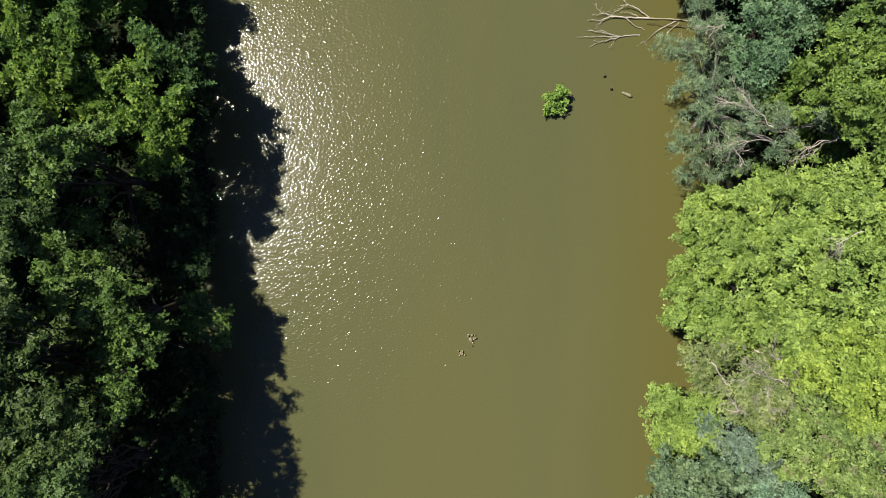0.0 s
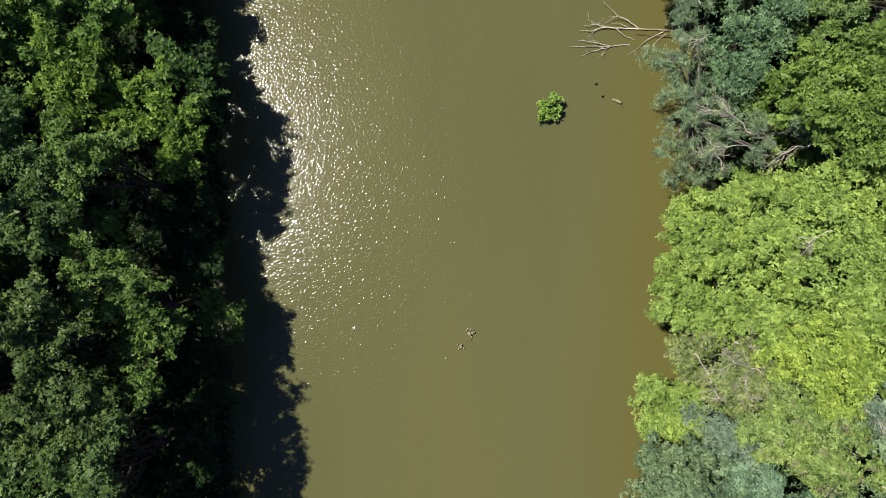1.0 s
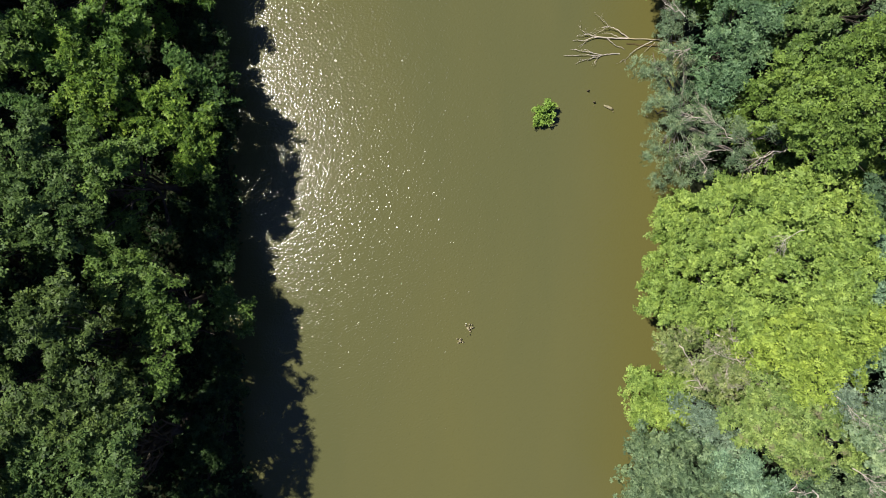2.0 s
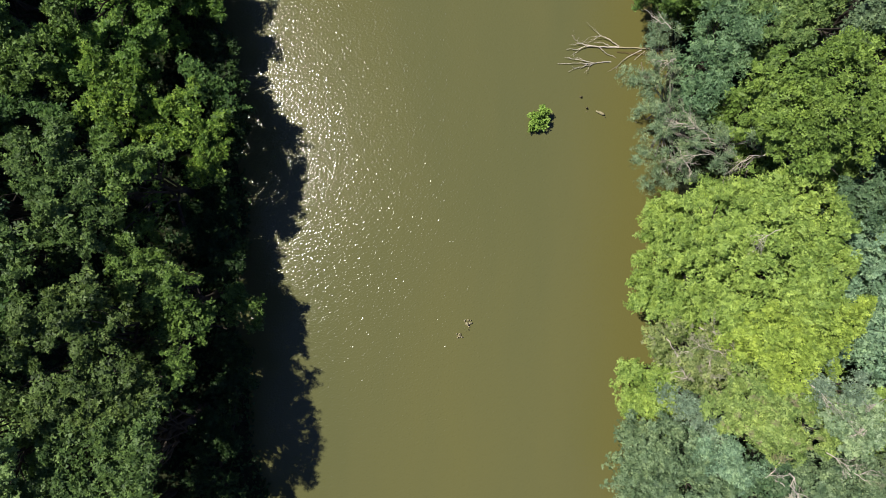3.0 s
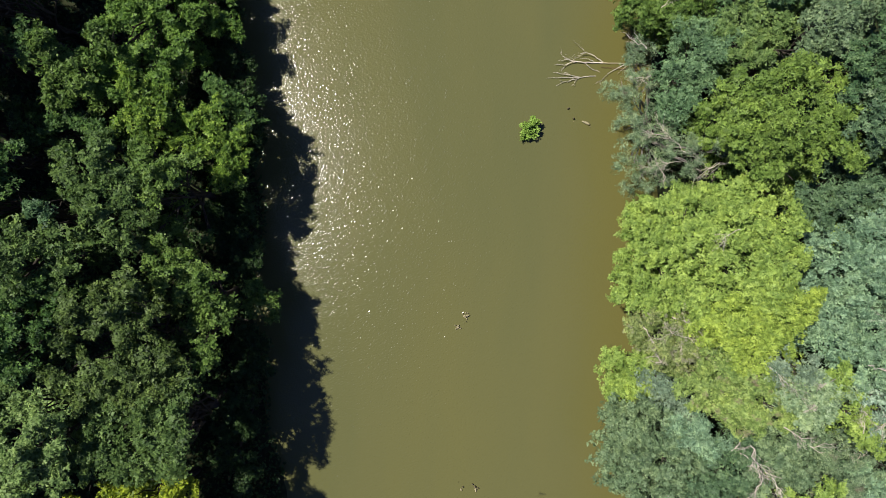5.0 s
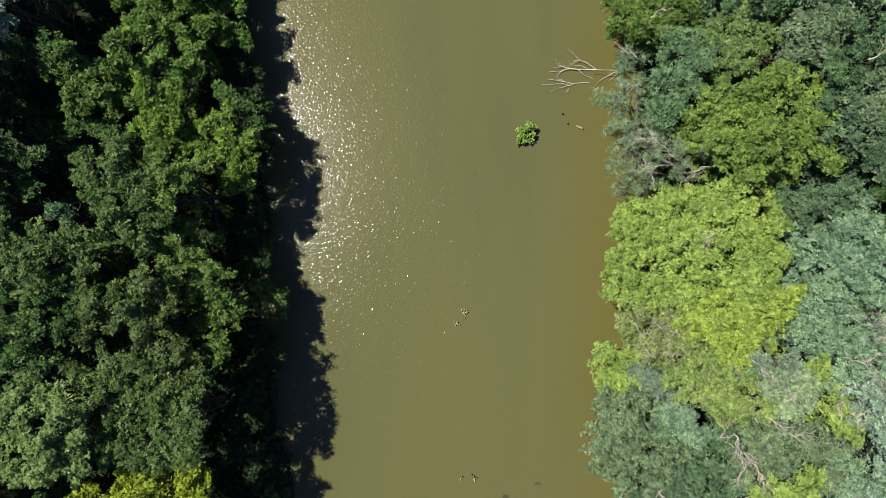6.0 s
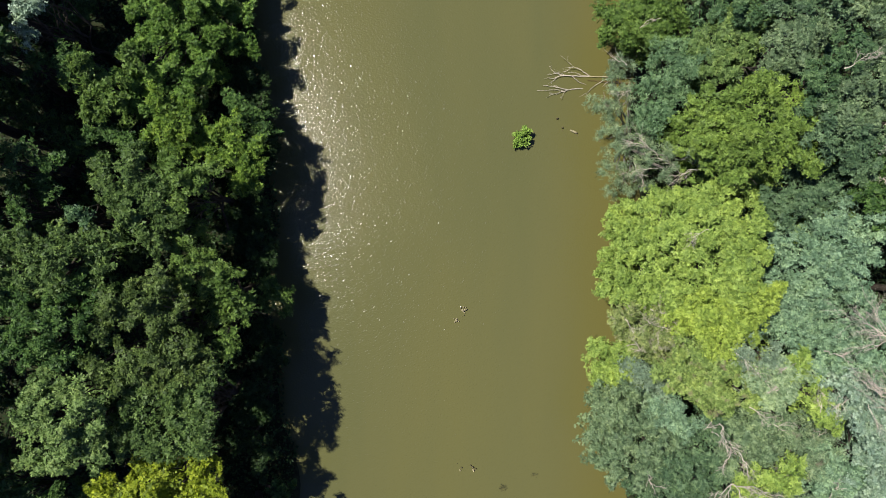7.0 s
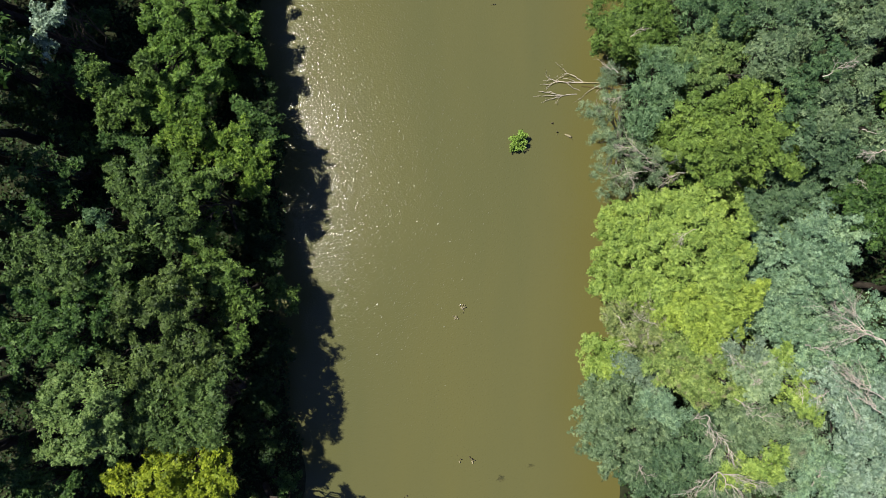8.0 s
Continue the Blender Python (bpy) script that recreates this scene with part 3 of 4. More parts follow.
tree("low dark tree filling a gap of the wood",
     [(-36.1, 11.0, 7.0, 2.2), (-33.5, 10.2, 7.0, 1.6), (-30.6, 9.5, 7.0, 1.6)], dark_green, per_area=120, skirt=False, spray=1.2)
tree("low dark green tree in a shaded gap",
     [(-35.5, 17.1, 8.5, 1.9), (-30.1, 17.7, 8.0, 1.7), (-28.2, 18.6, 8.0, 1.5)], dark_green, per_area=120, skirt=False, spray=1.2)
tree("low dark tree under taller crowns",
     [(-33.8, 4.4, 8.0, 1.7), (-31.1, 1.3, 8.5, 1.5), (-37.0, -12.7, 6.0, 1.8), (-35.9, -18.0, 6.0, 1.6)], dark_green, per_area=120, skirt=False, spray=1.2)
# ---- trees of the sunlit bank ----
tree("dense dark green tree with a rounded crown at the water",
     [(14.7, 17.3, 7.1, 1.8), (14.1, 17.3, 5.2, 1.1), (16.1, 17.3, 8.0, 1.7), (16.1, 16.1, 4.6, 1.0), (17.7, 17.7, 8.5, 1.7), (14.7, 19.3, 7.3, 2.2), (16.9, 19.5, 8.2, 2.0), (18.1, 15.8, 8.1, 1.0), (16.9, 15.9, 6.6, 1.0)], mid_green, boughs=5.0, leaf=(0.155, 0.092), per_area=320, level=0.7, ragged=0.3, bare=1)
tree("grey-green willow with bare twigs hanging over the water",
     [(13.2, 13.2, 8.0, 1.0), (14.2, 13.9, 8.2, 0.9), (12.7, 11.2, 7.7, 1.1), (14.1, 11.5, 8.7, 1.1), (13.5, 10.3, 8.0, 0.9), (12.9, 9.2, 7.4, 1.0), (14.2, 8.8, 8.2, 1.0), (14.0, 7.4, 7.7, 1.1), (15.3, 7.6, 8.6, 1.0), (14.0, 6.0, 6.1, 1.1), (15.3, 6.0, 7.9, 1.2), (16.6, 6.4, 9.8, 1.3), (18.2, 6.5, 11.2, 0.9), (14.6, 4.8, 5.0, 1.0), (15.8, 4.9, 7.0, 1.0), (17.2, 5.3, 9.5, 0.8)], willow_grey, boughs=5.0, level=0.7, spray=0.9, per_area=330, leaf=(0.17, 0.034), clump=0.8, drop=0.4, ragged=0.6, wood=pale_bark, bare=4, tuft=7, inner=3, skirt=False, floor=2.2, dead=[(18.9, 5.3, 10.6, 1.6, 1.1, 0.3, 0.035), (18.9, 5.3, 10.6, -2.4, -0.9, 0.1, 0.035), (18.9, 5.4, 10.6, 2.5, -0.3, 0.3, 0.03), (16.6, 6.2, 9.2, -2.0, 1.5, 0.4, 0.035), (16.4, 5.6, 8.8, -2.4, -0.2, 0.3, 0.03)])
tree("fresh teal-green tree with large loose leaves",
     [(17.2, 14.3, 9.9, 1.4), (16.4, 12.3, 9.6, 1.3), (17.7, 12.2, 10.5, 1.4), (16.3, 9.2, 9.5, 1.1), (16.8, 10.7, 9.3, 0.9), (18.7, 13.2, 10.6, 1.3), (15.8, 10.3, 8.5, 0.8)], fresh_teal, boughs=5.0, level=0.7, ragged=0.3, leaf=(0.165, 0.08), per_area=270, spray=0.9)
tree("round olive-green tree with small dense leaves",
     [(18.6, 9.1, 13.9, 1.5), (20.3, 9.6, 15.0, 1.7), (22.3, 10.3, 14.7, 1.1), (24.2, 10.0, 14.0, 0.6), (17.9, 8.4, 12.2, 1.1), (18.0, 7.5, 11.0, 0.9), (19.0, 6.9, 14.6, 1.7), (20.9, 7.4, 15.5, 1.8), (23.5, 8.0, 14.8, 1.3), (20.7, 5.5, 14.3, 1.6), (23.2, 5.8, 14.5, 1.6), (25.6, 5.8, 13.7, 1.2), (18.8, 5.8, 12.7, 1.2), (25.0, 7.8, 13.8, 0.7)], sun_olive, boughs=5.0, leaf=(0.155, 0.092), per_area=320, level=0.7, ragged=0.3)
tree("wide bright lime-green tree bulging over the water",
     [(14.7, 1.6, 8.2, 1.7), (14.0, 1.1, 6.5, 1.1), (16.0, 2.0, 10.4, 1.6), (17.6, 2.2, 12.4, 1.6), (19.3, 2.7, 13.1, 1.5), (18.8, 3.6, 12.1, 1.0), (14.3, -1.6, 7.3, 1.8), (13.7, -2.8, 6.1, 1.2), (13.8, -4.0, 6.0, 1.1), (15.2, -0.1, 9.6, 1.9), (15.7, -2.6, 10.3, 2.2), (17.0, -0.3, 12.5, 2.2), (18.9, 0.4, 13.8, 2.1), (21.0, 1.1, 13.8, 1.7), (21.2, -1.1, 13.8, 1.7), (19.0, -2.1, 13.7, 2.1), (17.2, -3.4, 11.9, 1.8), (15.0, -4.4, 8.3, 1.6), (20.9, -2.9, 13.7, 1.6), (16.6, 3.2, 10.1, 1.0)], lime, boughs=5.0, level=0.7, per_area=400, leaf=(0.145, 0.09), clump=0.9, ragged=0.3, dead=[(18.3, 0.8, 13.6, -1.6, -0.8, 0.1, 0.030)])
tree("bright yellow-lime tree with a dense leafy dome",
     [(19.4, -4.8, 13.4, 2.0), (21.3, -4.4, 13.9, 1.9), (22.9, -3.7, 13.3, 1.1), (18.2, -5.9, 12.7, 1.5), (19.8, -6.7, 13.2, 1.6), (21.7, -6.0, 13.3, 1.2), (17.2, -5.1, 11.7, 1.2)], lime_yellow, boughs=5.0, level=0.7, ragged=0.3, per_area=390, leaf=(0.145, 0.09), clump=0.95)
tree("half-dry lime-olive tree with bare twigs showing",
     [(15.7, -6.3, 10.2, 1.7), (14.5, -6.2, 8.3, 1.2), (16.7, -7.5, 10.8, 1.3), (15.7, -8.1, 9.5, 1.1)], half_dry, boughs=5.0, leaf=(0.155, 0.092), level=0.7, ragged=0.3, per_area=240, bare=6, dead=[(17.3, -7.0, 10.5, -2.6, 1.7, 0.3, 0.035), (16.0, -5.1, 10.5, 1.1, -0.6, 0.2, 0.030), (16.8, -5.7, 10.6, 0.9, -1.7, 0.2, 0.030)])
tree("low bright lime-green tree leaning over the water",
     [(14.1, -9.1, 5.5, 1.8), (13.2, -10.4, 4.3, 1.2), (15.2, -10.6, 5.9, 1.5), (14.2, -11.4, 4.9, 1.2), (15.2, -11.9, 5.5, 0.8), (15.3, -8.6, 6.5, 1.2)], lime, boughs=5.0, leaf=(0.155, 0.092), per_area=320, level=0.7, ragged=0.3)
tree("lime-olive tree with a smooth low dome",
     [(17.2, -9.3, 11.8, 1.6), (19.4, -9.6, 12.6, 2.1), (21.4, -9.2, 12.6, 1.6), (20.0, -11.1, 12.0, 1.4), (22.5, -10.8, 12.1, 1.2), (18.2, -7.8, 12.1, 1.4), (18.6, -10.7, 11.6, 0.9)], lime_olive, boughs=5.0, leaf=(0.155, 0.092), per_area=320, level=0.7, ragged=0.3)
tree("dull grey-green tree with a wide dome at the water",
     [(12.8, -13.2, 7.3, 1.5), (12.4, -14.9, 7.3, 1.4), (13.9, -12.9, 8.9, 1.8), (14.2, -15.0, 9.4, 1.9), (13.0, -16.5, 7.4, 1.4), (15.7, -13.0, 10.1, 1.6), (16.1, -14.9, 10.5, 1.9), (14.0, -17.4, 8.6, 1.7), (15.8, -17.1, 10.1, 1.9)], dull_green, boughs=5.0, leaf=(0.155, 0.092), per_area=320, level=0.7, ragged=0.3, spray=0.9, bare=2)
tree("small smoky blue-grey tree between lime crowns",
     [(15.1, -9.6, 10.2, 1.0), (15.9, -10.8, 10.2, 1.0), (16.8, -11.7, 9.8, 0.7)], blue_smoke, boughs=5.0, level=0.7, ragged=0.3, limbs=4, leaf=(0.15, 0.07), per_area=320)
tree("pale teal tree with soft plumes",
     [(16.8, -12.8, 11.0, 1.3), (17.8, -13.5, 11.0, 1.0), (16.4, -12.2, 10.2, 0.7)], blue_green, boughs=5.0, level=0.7, ragged=0.3, limbs=4, leaf=(0.18, 0.06), per_area=320)
tree("small silvery tree with hazy foliage",
     [(21.5, -7.9, 13.1, 0.9), (22.7, -8.5, 13.1, 0.9), (23.5, -7.7, 12.9, 0.8)], blue_smoke, boughs=5.0, ragged=0.3, level=0.7, limbs=4, leaf=(0.15, 0.07), per_area=300, dead=[(20.4, -7.7, 12.8, 1.4, -1.4, 0.3, 0.035), (23.8, -9.9, 13.2, -1.3, -0.2, 0.3, 0.040)])
tree("blue-grey tree with a dome of small leaves",
     [(18.0, -16.8, 10.5, 2.5), (16.2, -19.3, 9.5, 2.0), (19.6, -14.8, 11.0, 2.2), (19.7, -18.1, 11.0, 2.2)], deep_blue_green, boughs=5.0, leaf=(0.155, 0.092), per_area=320, level=0.7, ragged=0.3, spray=0.9, bare=2)
tree("blue-green tree with feathery boughs",
     [(25.7, -1.0, 12.5, 2.7), (28.3, -0.1, 13.0, 2.5), (25.4, -4.0, 12.0, 2.3), (27.9, -3.1, 13.0, 2.5), (25.3, -6.6, 12.0, 2.1), (27.7, -6.1, 12.5, 2.3), (29.6, 1.1, 13.5, 2.2), (29.0, -2.2, 13.5, 1.8)], blue_green, boughs=5.0, leaf=(0.155, 0.092), per_area=320, level=0.7, ragged=0.3, spray=0.9)
tree("pale silvery tree with bleached dead branches",
     [(28.5, -9.9, 13.3, 1.9), (29.1, -11.6, 13.3, 1.9), (30.7, -10.9, 13.8, 2.0), (32.4, -12.7, 13.6, 1.8), (32.4, -10.4, 13.8, 1.6)], pale_blue_green, boughs=5.0, leaf=(0.155, 0.092), level=0.7, ragged=0.3, per_area=280, bare=1, spray=0.9, wood=pale_bark, dead=[(31.3, -11.2, 14.2, -3.3, 1.8, 0.3, 0.075), (31.2, -12.2, 14.0, -2.4, 2.1, 0.3, 0.055), (30.5, -10.9, 14.2, -2.2, 2.0, 0.3, 0.050), (26.2, -7.5, 13.4, 1.8, -0.6, 0.3, 0.050), (29.1, -11.1, 13.6, 0.6, -1.8, 0.3, 0.035), (26.2, -11.8, 13.0, -0.1, 1.4, 0.3, 0.030)])
tree("blue-green tree with a bleached dead bough",
     [(29.0, -7.2, 13.8, 2.2), (30.5, -5.4, 14.6, 2.2), (31.2, -8.3, 14.4, 2.1), (27.6, -8.1, 12.8, 1.5), (29.7, -8.8, 13.6, 1.6)], blue_green, boughs=5.0, leaf=(0.155, 0.092), level=0.7, ragged=0.3, per_area=280, spray=0.9, dead=[(30.9, -7.3, 15.0, -3.8, 2.5, 0.3, 0.075), (30.0, -6.5, 15.0, -3.5, 1.8, 0.3, 0.055), (29.4, -5.9, 15.0, -1.2, 1.8, 0.3, 0.045), (29.2, -6.0, 15.0, -1.4, -0.5, 0.3, 0.040)])
tree("pale lime tree with a soft flat crown",
     [(24.9, -8.6, 13.1, 1.2), (26.1, -11.4, 12.6, 1.0), (26.7, -10.1, 12.4, 0.7), (27.7, -12.7, 12.3, 0.8)], lime, boughs=5.0, leaf=(0.155, 0.092), per_area=320, level=0.7, ragged=0.3, bare=2, dead=[(21.0, -8.0, 12.4, 1.7, -1.4, 0.2, 0.040), (24.5, -10.0, 12.4, -1.4, -0.2, 0.2, 0.030)])
tree("pale mint-green tree with a small soft crown",
     [(23.3, -9.9, 13.5, 1.2), (24.4, -9.2, 13.4, 1.1), (23.6, -11.1, 13.2, 1.1), (22.3, -9.4, 13.1, 0.8)], mint, boughs=5.0, level=0.7, ragged=0.3, limbs=4, leaf=(0.14, 0.09), per_area=380)
tree("grey-green tree with dead twigs in its crown",
     [(23.9, -13.6, 11.5, 2.3), (22.3, -15.1, 12.0, 2.1), (21.8, -18.1, 12.0, 1.9)], dull_green, boughs=5.0, leaf=(0.155, 0.092), per_area=320, level=0.7, ragged=0.3, spray=0.9, bare=1, dead=[(20.3, -16.9, 12.6, -2.3, -1.4, 0.3, 0.050), (20.3, -16.9, 12.6, 3.0, -0.7, 0.3, 0.050), (20.5, -17.0, 12.6, 1.5, -1.9, 0.3, 0.045), (20.2, -16.9, 12.6, -0.4, -1.8, 0.3, 0.040), (19.4, -12.7, 12.6, 0.7, -2.1, 0.3, 0.055), (20.2, -14.7, 12.6, -0.8, -1.2, 0.3, 0.040), (20.8, -14.7, 12.6, 0.7, -1.6, 0.3, 0.040), (19.4, -12.8, 12.6, -0.9, -0.1, 0.3, 0.030), (21.6, -11.6, 12.4, 1.4, -0.9, 0.3, 0.040)])
tree("pale grey-green tree with fine feathery leaves",
     [(27.2, -15.0, 11.0, 2.5), (25.6, -17.4, 11.5, 2.1)], willow_grey, boughs=5.0, level=0.7, ragged=0.3, spray=0.9, per_area=420, leaf=(0.16, 0.042), bare=2)
tree("soft blue-green tree with a flat crown",
     [(29.1, -16.2, 11.5, 2.5), (28.1, -18.8, 11.5, 2.2)], blue_green, boughs=5.0, leaf=(0.155, 0.092), per_area=320, level=0.7, ragged=0.3, spray=0.9, bare=1)
tree("small yellow-green tree among grey-green ones",
     [(22.5, -16.9, 12.7, 1.1), (24.1, -16.8, 12.7, 1.1), (25.0, -15.9, 12.4, 0.7), (21.4, -17.6, 12.2, 0.7)], lime, boughs=5.0, leaf=(0.155, 0.092), per_area=320, level=0.7, ragged=0.3, limbs=4)
tree("pale blue-green tree with a wide crown",
     [(31.8, -16.9, 12.0, 2.5), (33.4, -18.9, 12.0, 2.1), (30.7, -19.1, 11.5, 2.1), (30.4, -14.0, 12.6, 1.8), (32.1, -14.6, 12.6, 1.5)], pale_blue_green, boughs=5.0, leaf=(0.155, 0.092), per_area=320, level=0.7, ragged=0.3, spray=0.9)
tree("dark blue-green tree with dense heavy boughs",
     [(26.4, 7.8, 15.5, 2.3), (29.0, 6.1, 15.0, 2.1)], deep_blue_green, boughs=5.0, leaf=(0.155, 0.092), per_area=320, level=0.7, ragged=0.3, spray=0.9, bare=1)
tree("dark green tree with upright boughs and a bare stick",
     [(25.2, 10.2, 15.5, 1.8), (27.1, 12.3, 16.0, 1.7)], dark_teal, boughs=5.0, leaf=(0.155, 0.092), per_area=320, level=0.7, ragged=0.3, spray=0.9, dead=[(26.0, 11.1, 16.0, 1.7, 1.0, 0.2, 0.050)])
tree("tall grey-green tree with a broad loose crown",
     [(27.8, 9.4, 16.5, 2.1), (30.5, 7.6, 15.5, 2.0), (29.5, 11.7, 16.0, 1.9)], dull_green, boughs=5.0, leaf=(0.155, 0.092), per_area=320, level=0.7, ragged=0.3, spray=0.9, dead=[(30.6, 6.1, 15.5, -1.5, -0.2, 0.3, 0.050)])
tree("mid-green tree behind the willow",
     [(20.9, 14.5, 11.0, 2.4), (22.4, 15.8, 12.0, 2.1), (20.5, 12.6, 11.0, 1.5)], soft_green, boughs=5.0, leaf=(0.155, 0.092), per_area=320, level=0.7, ragged=0.3, spray=0.9)
tree("pale green tree with fine leaves",
     [(24.0, 13.5, 14.5, 1.8), (22.8, 12.3, 13.5, 1.4), (25.1, 14.8, 14.5, 1.4)], dull_green, boughs=5.0, leaf=(0.155, 0.092), per_area=320, level=0.7, ragged=0.3)
tree("compact dark blue-green tree",
     [(25.7, 3.5, 12.5, 2.1), (27.1, 3.9, 12.5, 1.7), (24.7, 2.4, 12.0, 1.5)], deep_blue_green, boughs=5.0, leaf=(0.155, 0.092), per_area=320, level=0.7, ragged=0.3, spray=0.9)
tree("bright green young tree in a gap of the canopy",
     [(23.5, 3.6, 11.0, 1.5), (24.5, 1.9, 10.0, 1.1)], lime, boughs=5.0, leaf=(0.155, 0.092), per_area=320, level=0.7, ragged=0.3, limbs=4)
tree("bright green sapling in a gap of the canopy",
     [(27.5, 1.7, 10.0, 1.5), (29.5, 1.9, 10.5, 1.5)], lime, boughs=5.0, leaf=(0.155, 0.092), per_area=320, level=0.7, ragged=0.3, limbs=4)
tree("dark green tree behind the bank trees",
     [(21.9, 17.4, 13.0, 1.9), (20.4, 18.0, 11.5, 1.9), (21.1, 19.7, 12.0, 1.9)], dark_teal, boughs=5.0, leaf=(0.155, 0.092), per_area=320, level=0.7, ragged=0.3, spray=0.9)
tree("dark blue-green tree at the back of the wood",
     [(24.1, 16.4, 14.5, 1.9), (26.4, 15.8, 15.5, 2.0), (25.0, 18.4, 15.0, 2.0)], deep_blue_green, boughs=5.0, leaf=(0.155, 0.092), per_area=320, level=0.7, ragged=0.3, spray=0.9, bare=1)
tree("tall grey-green tree at the back of the wood",
     [(28.9, 15.1, 16.5, 2.1), (30.3, 16.1, 16.5, 1.5), (27.9, 17.7, 16.0, 1.7)], dull_green, boughs=5.0, leaf=(0.155, 0.092), per_area=320, level=0.7, ragged=0.3, spray=0.9, bare=1)
tree("dark green tree with a broad crown",
     [(30.9, 3.5, 14.5, 2.0), (32.0, 1.1, 14.0, 1.8), (31.2, 5.1, 14.5, 1.6)], dark_green, boughs=5.0, leaf=(0.155, 0.092), per_area=320, level=0.7, ragged=0.3, bare=1)


# ---- the wood goes on past both sides, with added trees mostly out of view ----
def wood_tree(mat, tall):
    return tree("broadleaf tree added to carry on the wood out of view", [(40, 0, tall, 3.2), (41.8, 1, tall - 1.5, 2.2), (38.4, -1.4, tall - 1.3, 2.3)], mat, per_area=34, leaf=(0.46, 0.33), limbs=4, inner=4, tuft=5, skirt=False)


def outskirts():
    rng = np.random.default_rng(7)
    mats = (olive_green, mid_green, forest_green, dull_green, dark_green)
    # the tall kinds stand unseen on the left, added to shade the gaps
    kinds = {-1: [wood_tree(m, tall) for m, tall in zip(mats, (22.0, 24.0, 21.0, 23.5, 20.0))], 1: [wood_tree(m, 13.5) for m in mats]}
    spots = [(x, y) for y in np.arange(-42, 43, 6.5) for x in (-42.5, -36.8, 37.5, 43)]
    spots += [(x, y) for y in (-41, -35, -29, 29, 35, 41) for x in (-30, -24, -18.5, 18.5, 24, 30)]
    # further tall trees out of view, there only for the shade they cast
    spots += [(-33.5, y) for y in (8, 13, 18, 23)] + [(-39.8, y) for y in np.arange(-38, 40, 6.5)]
    used = {-1: 0, 1: 0}
    for x, y in spots:
        side = -1 if x < -32 else 1
        x, y = x + rng.uniform(-1, 1), y + rng.uniform(-1, 1)
        m = pose(x, y, ground_height(x, y), 0, 0, rng.uniform(0, 360))
        k = used[side]
        used[side] += 1
        if k < 5:
            kinds[side][k].matrix_world = m
        else:
            copy_thing(kinds[side][k % 5], m)



outskirts()


# ---- in the water ----
silted_wood = rough_material("silted_wood", (0.06, 0.05, 0.018), (0.1, 0.08, 0.028), (0.15, 0.12, 0.05), 6.0)


def fallen_tree():
    rng = np.random.default_rng(31)
    foot = new("fallen_tree")
    foot.location = (17.9, 14.2, 0.5)
    tagged(foot, "bleached fallen tree lying half under in the river", "fallen tree")
    o = np.array([17.9, 14.2, 0.5])

    def stick(name, pts, r0, r1, mat=bleached, twigs=0, label=""):
        pts = np.array(pts, float)
        pts[:, 2] *= 0.5
        s = np.linspace(0, 1, len(pts))
        fine = np.linspace(0, 1, 4 * len(pts))
        line = np.stack([np.interp(fine, s, pts[:, k]) for k in range(3)], 1)
        line[1:-1] += rng.normal(0, 0.025, line[1:-1].shape)
        v, f = tube(line - o, np.linspace(r0, r1, len(line)) * 0.65, 8)
        limb = mesh_object(name, v, f, mat, foot, label)
        for k in range(twigs):
            i = rng.integers(len(line) // 3, len(line) - 1)
            way = unit(line[i + 1] - line[i]) + rng.normal(0, 0.5, 3) * np.array([1, 1, 0.3])
            v, f = join(twiggy(rng, line[i], way, rng.uniform(0.5, 1.0), r1 * 0.9, 1, 0.4, 0.3))
            mesh_object("twig", v - o, f, mat, limb)

    stick("trunk", [(18.3, 14.36, 0.4), (17.4, 14.4, 0.2), (16.0, 14.5, 0.1), (14.4, 14.62, 0.04), (13.0, 14.72, -0.02)], 0.24, 0.1, silted_wood, twigs=0, label="silt-covered brown log partly under water")
    stick("branch", [(17.6, 14.8, 0.3), (16.2, 14.9, 0.2), (14.5, 15.02, 0.18), (12.98, 15.05, 0.16)], 0.06, 0.08, driftwood, label="brown bough stained with silt")
    stick("branch", [(13.05, 15.05, 0.16), (11.69, 15.05, 0.30), (10.79, 15.11, 0.40), (9.88, 14.85, 0.40), (9.10, 14.84, 0.30)], 0.085, 0.018, twigs=2)
    stick("branch", [(10.86, 15.12, 0.40), (10.03, 15.29, 0.50), (9.36, 15.15, 0.45)], 0.045, 0.015, twigs=1)
    stick("branch", [(13.11, 15.11, 0.20), (12.22, 15.60, 0.60), (11.65, 15.81, 0.80), (11.11, 15.73, 0.80)], 0.06, 0.018, twigs=2)
    stick("branch", [(12.35, 15.13, 0.30), (11.85, 15.35, 0.50), (11.20, 15.34, 0.50)], 0.04, 0.014, twigs=0)
    stick("branch", [(11.55, 15.02, 0.30), (12.06, 14.62, 0.30), (12.86, 14.30, 0.10)], 0.045, 0.025, twigs=0)
    stick("branch", [(14.83, 14.87, 0.20), (14.16, 14.55, 0.35), (13.42, 14.12, 0.40), (13.08, 13.69, 0.25)], 0.05, 0.016, twigs=1)
    stick("branch", [(15.02, 14.80, 0.20), (14.53, 14.34, 0.35), (14.26, 14.13, 0.20)], 0.035, 0.014, twigs=0)
    stick("branch", [(12.54, 13.97, -0.03), (11.76, 13.91, 0.12), (11.10, 13.82, 0.25), (9.91, 13.80, 0.35), (8.43, 13.75, 0.25)], 0.075, 0.016, twigs=2)
    stick("branch", [(11.18, 13.85, 0.25), (10.26, 14.01, 0.40), (9.60, 14.11, 0.40), (8.96, 14.20, 0.35)], 0.045, 0.014, twigs=1)
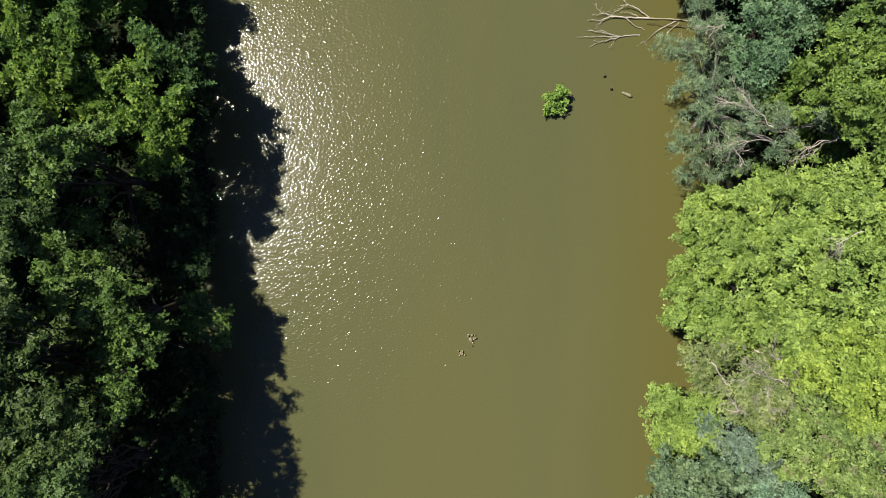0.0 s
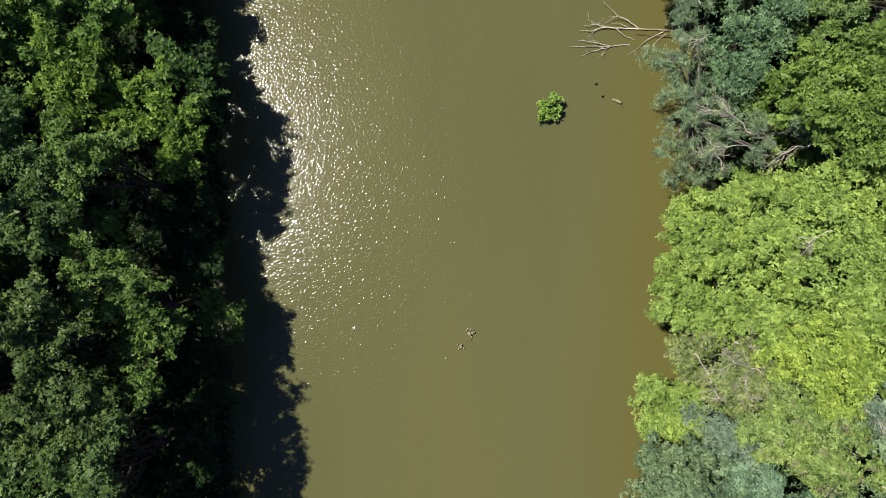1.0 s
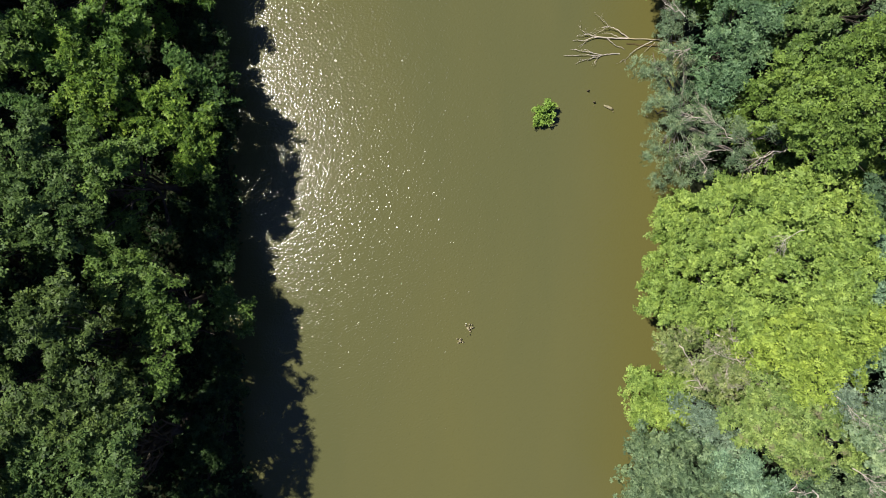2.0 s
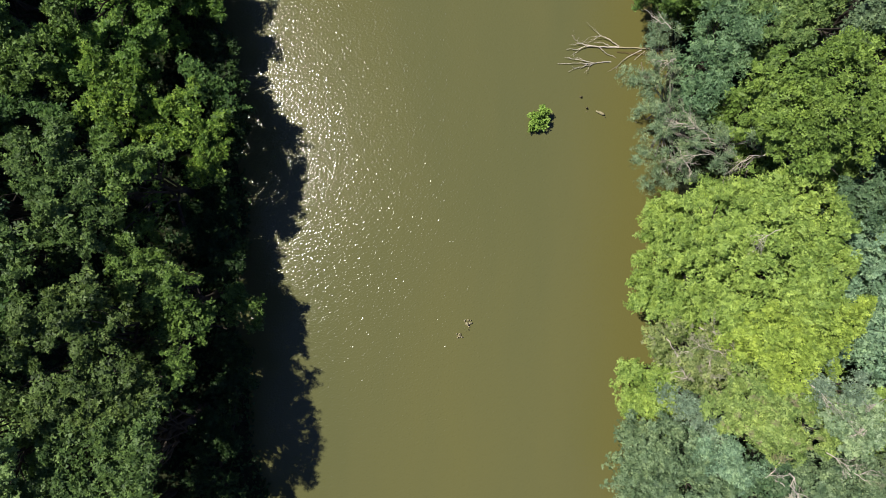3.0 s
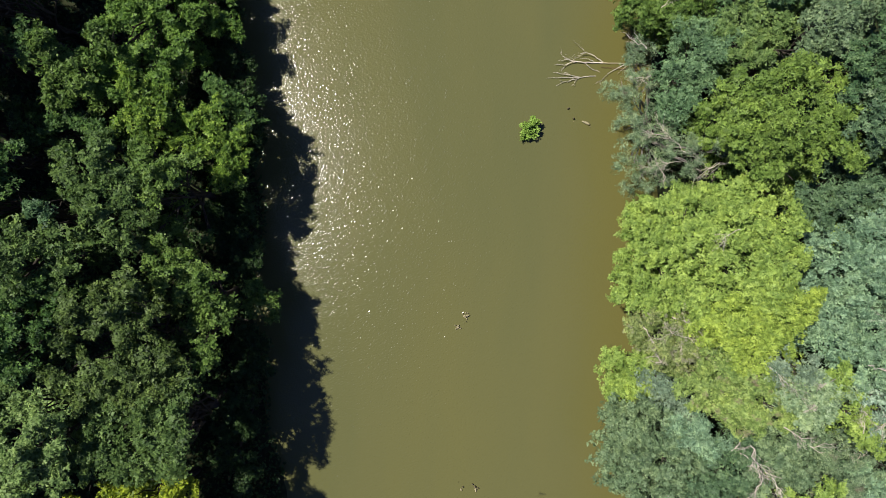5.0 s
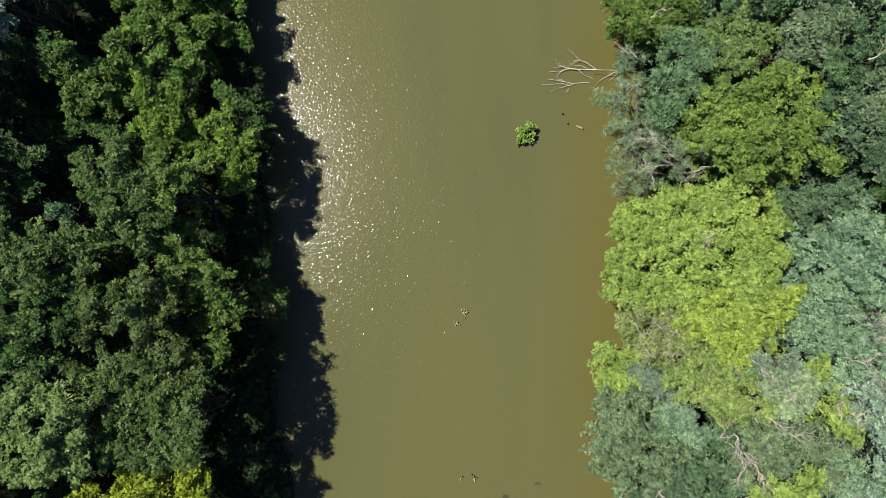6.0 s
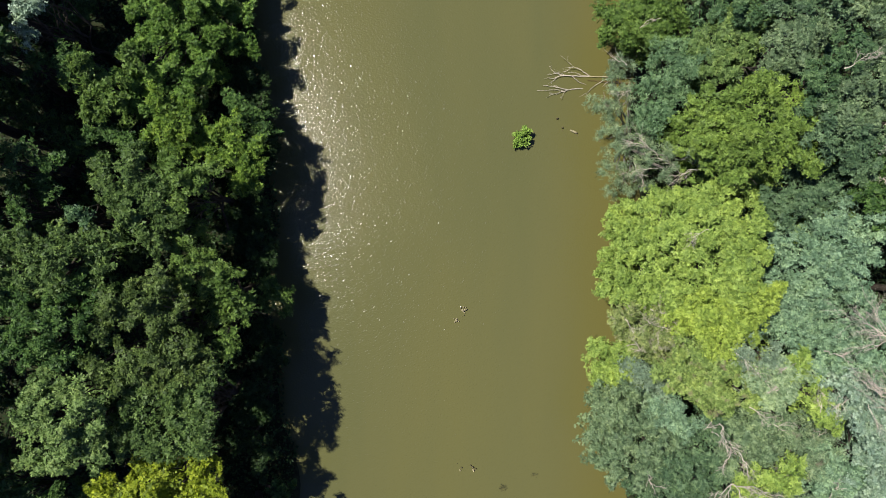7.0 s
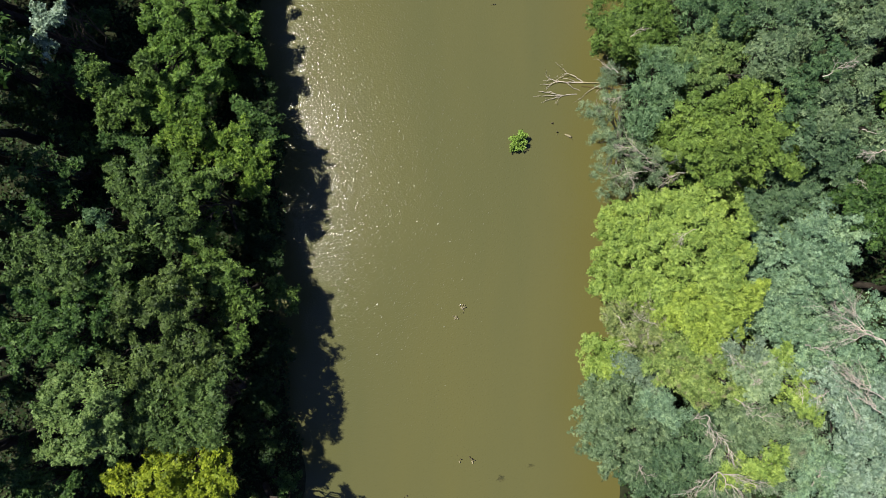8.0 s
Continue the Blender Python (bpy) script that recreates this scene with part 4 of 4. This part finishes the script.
    stick("branch", [(10.53, 13.92, 0.35), (9.99, 14.17, 0.45), (9.71, 14.19, 0.40)], 0.03, 0.012, twigs=0)
    stick("branch", [(11.15, 13.79, 0.22), (10.47, 13.57, 0.30), (9.89, 13.45, 0.30), (9.26, 13.15, 0.20)], 0.045, 0.014, twigs=1)


def water_bush():
    tree("bright green bush growing out of the river", [(7.05, 9.5, 1.3, 0.5), (7.3, 9.95, 1.2, 0.42), (6.75, 9.2, 1.0, 0.42), (7.5, 9.4, 0.9, 0.34), (6.55, 9.75, 0.9, 0.3), (7.2, 8.95, 0.8, 0.36), (6.5, 8.85, 0.7, 0.28), (7.65, 9.9, 0.9, 0.26)], shoot_green,
         per_area=260, leaf=(0.18, 0.11), clump=0.34, ragged=0.5, floor=0.05, rooted=False, name="bush", category="bush", limbs=6)


def snag(label, x, y, tips, mat, seed, pale=()):
    """Ends of a sunken branch that break the surface."""
    rng = np.random.default_rng(seed)
    foot = new("sunken_snag")
    foot.location = (x, y, 0)
    tagged(foot, label, "snag", group="snags in the river")
    for dx, dy, h, r, skin in [(*tip, mat) for tip in tips] + [(*tip, driftwood) for tip in pale]:
        line = crooked(rng, (dx * 0.4, dy * 0.4, -0.5), (dx, dy, h), 5, 0.05)
        v, f = tube(line, np.linspace(r * 1.2, r * 0.55, 6), 7)
        mesh_object("branch_end", v, f, skin, foot)
    return foot


fallen_tree()
water_bush()
snag("pale broken branch ends poking out of the water", 1.84, -5.96, [(0.3, 0.04, 0.2, 0.1), (0.1, -0.26, 0.16, 0.09), (-0.06, -0.04, 0.26, 0.17), (0.24, 0.22, 0.14, 0.08), (-0.24, 0.18, 0.22, 0.1), (0.06, 0.26, 0.22, 0.1), (0.16, 0.02, 0.24, 0.13), (0.02, -0.12, 0.26, 0.11)], driftwood, 1)
snag("pale knotted branch end in the water", 1.22, -6.92, [(0.04, 0, 0.22, 0.16), (0.22, -0.1, 0.14, 0.1), (0.1, 0.14, 0.14, 0.09), (-0.1, -0.12, 0.14, 0.08), (-0.2, 0.16, 0.16, 0.09), (-0.02, 0.06, 0.24, 0.12)], driftwood, 2)
snag("dark twig tip between paler branch ends", 1.86, -6.5, [(0.08, 0.02, 0.12, 0.05), (-0.12, -0.06, 0.08, 0.03)], wet_wood, 9)
snag("dark stake end standing in the water", 10.68, 10.44, [(0, 0, 0.3, 0.09), (0.04, -0.25, 0.05, 0.05)], wet_wood, 3)
snag("dark stub of a sunken branch", 10.22, 11.25, [(0, 0, 0.25, 0.1), (0.12, 0.05, 0.12, 0.06)], wet_wood, 4)
log_end = snag("pale end of a sunken log", 11.75, 10.05, [(-0.3, 0.14, 0.1, 0.05), (0.36, -0.3, 0.08, 0.05)], wet_wood, 5)
v, f = tube([(-0.34, 0.16, 0.05), (-0.1, 0.06, 0.1), (0.14, -0.05, 0.1), (0.3, -0.12, 0.04)], [0.06, 0.1, 0.11, 0.07], 9)
mesh_object("log", v, f, driftwood, log_end)
snag("dark and pale branch ends breaking the surface", 2.75, -20.12, [(-0.22, 0.26, 0.2, 0.1), (-0.02, 0.06, 0.26, 0.12), (0.26, -0.06, 0.16, 0.1)], wet_wood, 6, [(0.08, -0.2, 0.2, 0.11), (0.1, -0.36, 0.12, 0.07)])
snag("thin dark twig with a pale tip breaking the surface", 1.68, -20.2, [(0.06, 0.12, 0.22, 0.09), (-0.32, 0.5, 0.1, 0.05)], wet_wood, 7, [(-0.06, -0.18, 0.16, 0.09)])
snag("dark stub close to the shaded water", -3.35, -23.6, [(0.05, 0.1, 0.18, 0.1), (-0.2, -0.05, 0.12, 0.07)], wet_wood, 10)
snag("dark stub far out in the stream", 4.7, 22.4, [(0, 0, 0.2, 0.08), (0.2, 0.05, 0.12, 0.06), (-0.12, -0.04, 0.1, 0.05)], wet_wood, 8)


def weed_mat(label, x, y, r, seed, dense=1100):
    """Dark rotting leaves afloat in a loose patch."""
    rng = np.random.default_rng(seed)
    n = int(dense * r * r)
    base = rng.normal(0, r * 0.36, (n, 3)) * np.array([1, 0.8, 0])
    base[:, 2] = 0.006 + rng.random(n) * 0.012
    a = rng.uniform(0, 2 * math.pi, n)
    way = np.stack([np.cos(a), np.sin(a), np.zeros(n)], 1)
    side = np.stack([-np.sin(a), np.cos(a), np.zeros(n)], 1)
    size = rng.uniform(0.03, 0.07, (n, 1))
    v = np.stack([base - way * size, base + side * size * 0.5, base + way * size, base - side * size * 0.5], 1).reshape(-1, 3)
    ob = tagged(mesh_object("weed_mat", v, np.arange(len(v)).reshape(-1, 4), wet_leaves), label, "floating weed", kind="stuff")
    ob.location = (x, y, 0)


wet_leaves = leaf_material("wet_rotting_leaves", (0.05, 0.048, 0.02), (0.066, 0.064, 0.025), (0.085, 0.082, 0.03), through_light=0.1)
weed_mat("dark patch of rotting leaves afloat on the river", 5.5, -21.9, 0.44, 21)
weed_mat("faint patch of rotting leaves afloat on the river", 8.25, -20.7, 0.36, 22, 420)
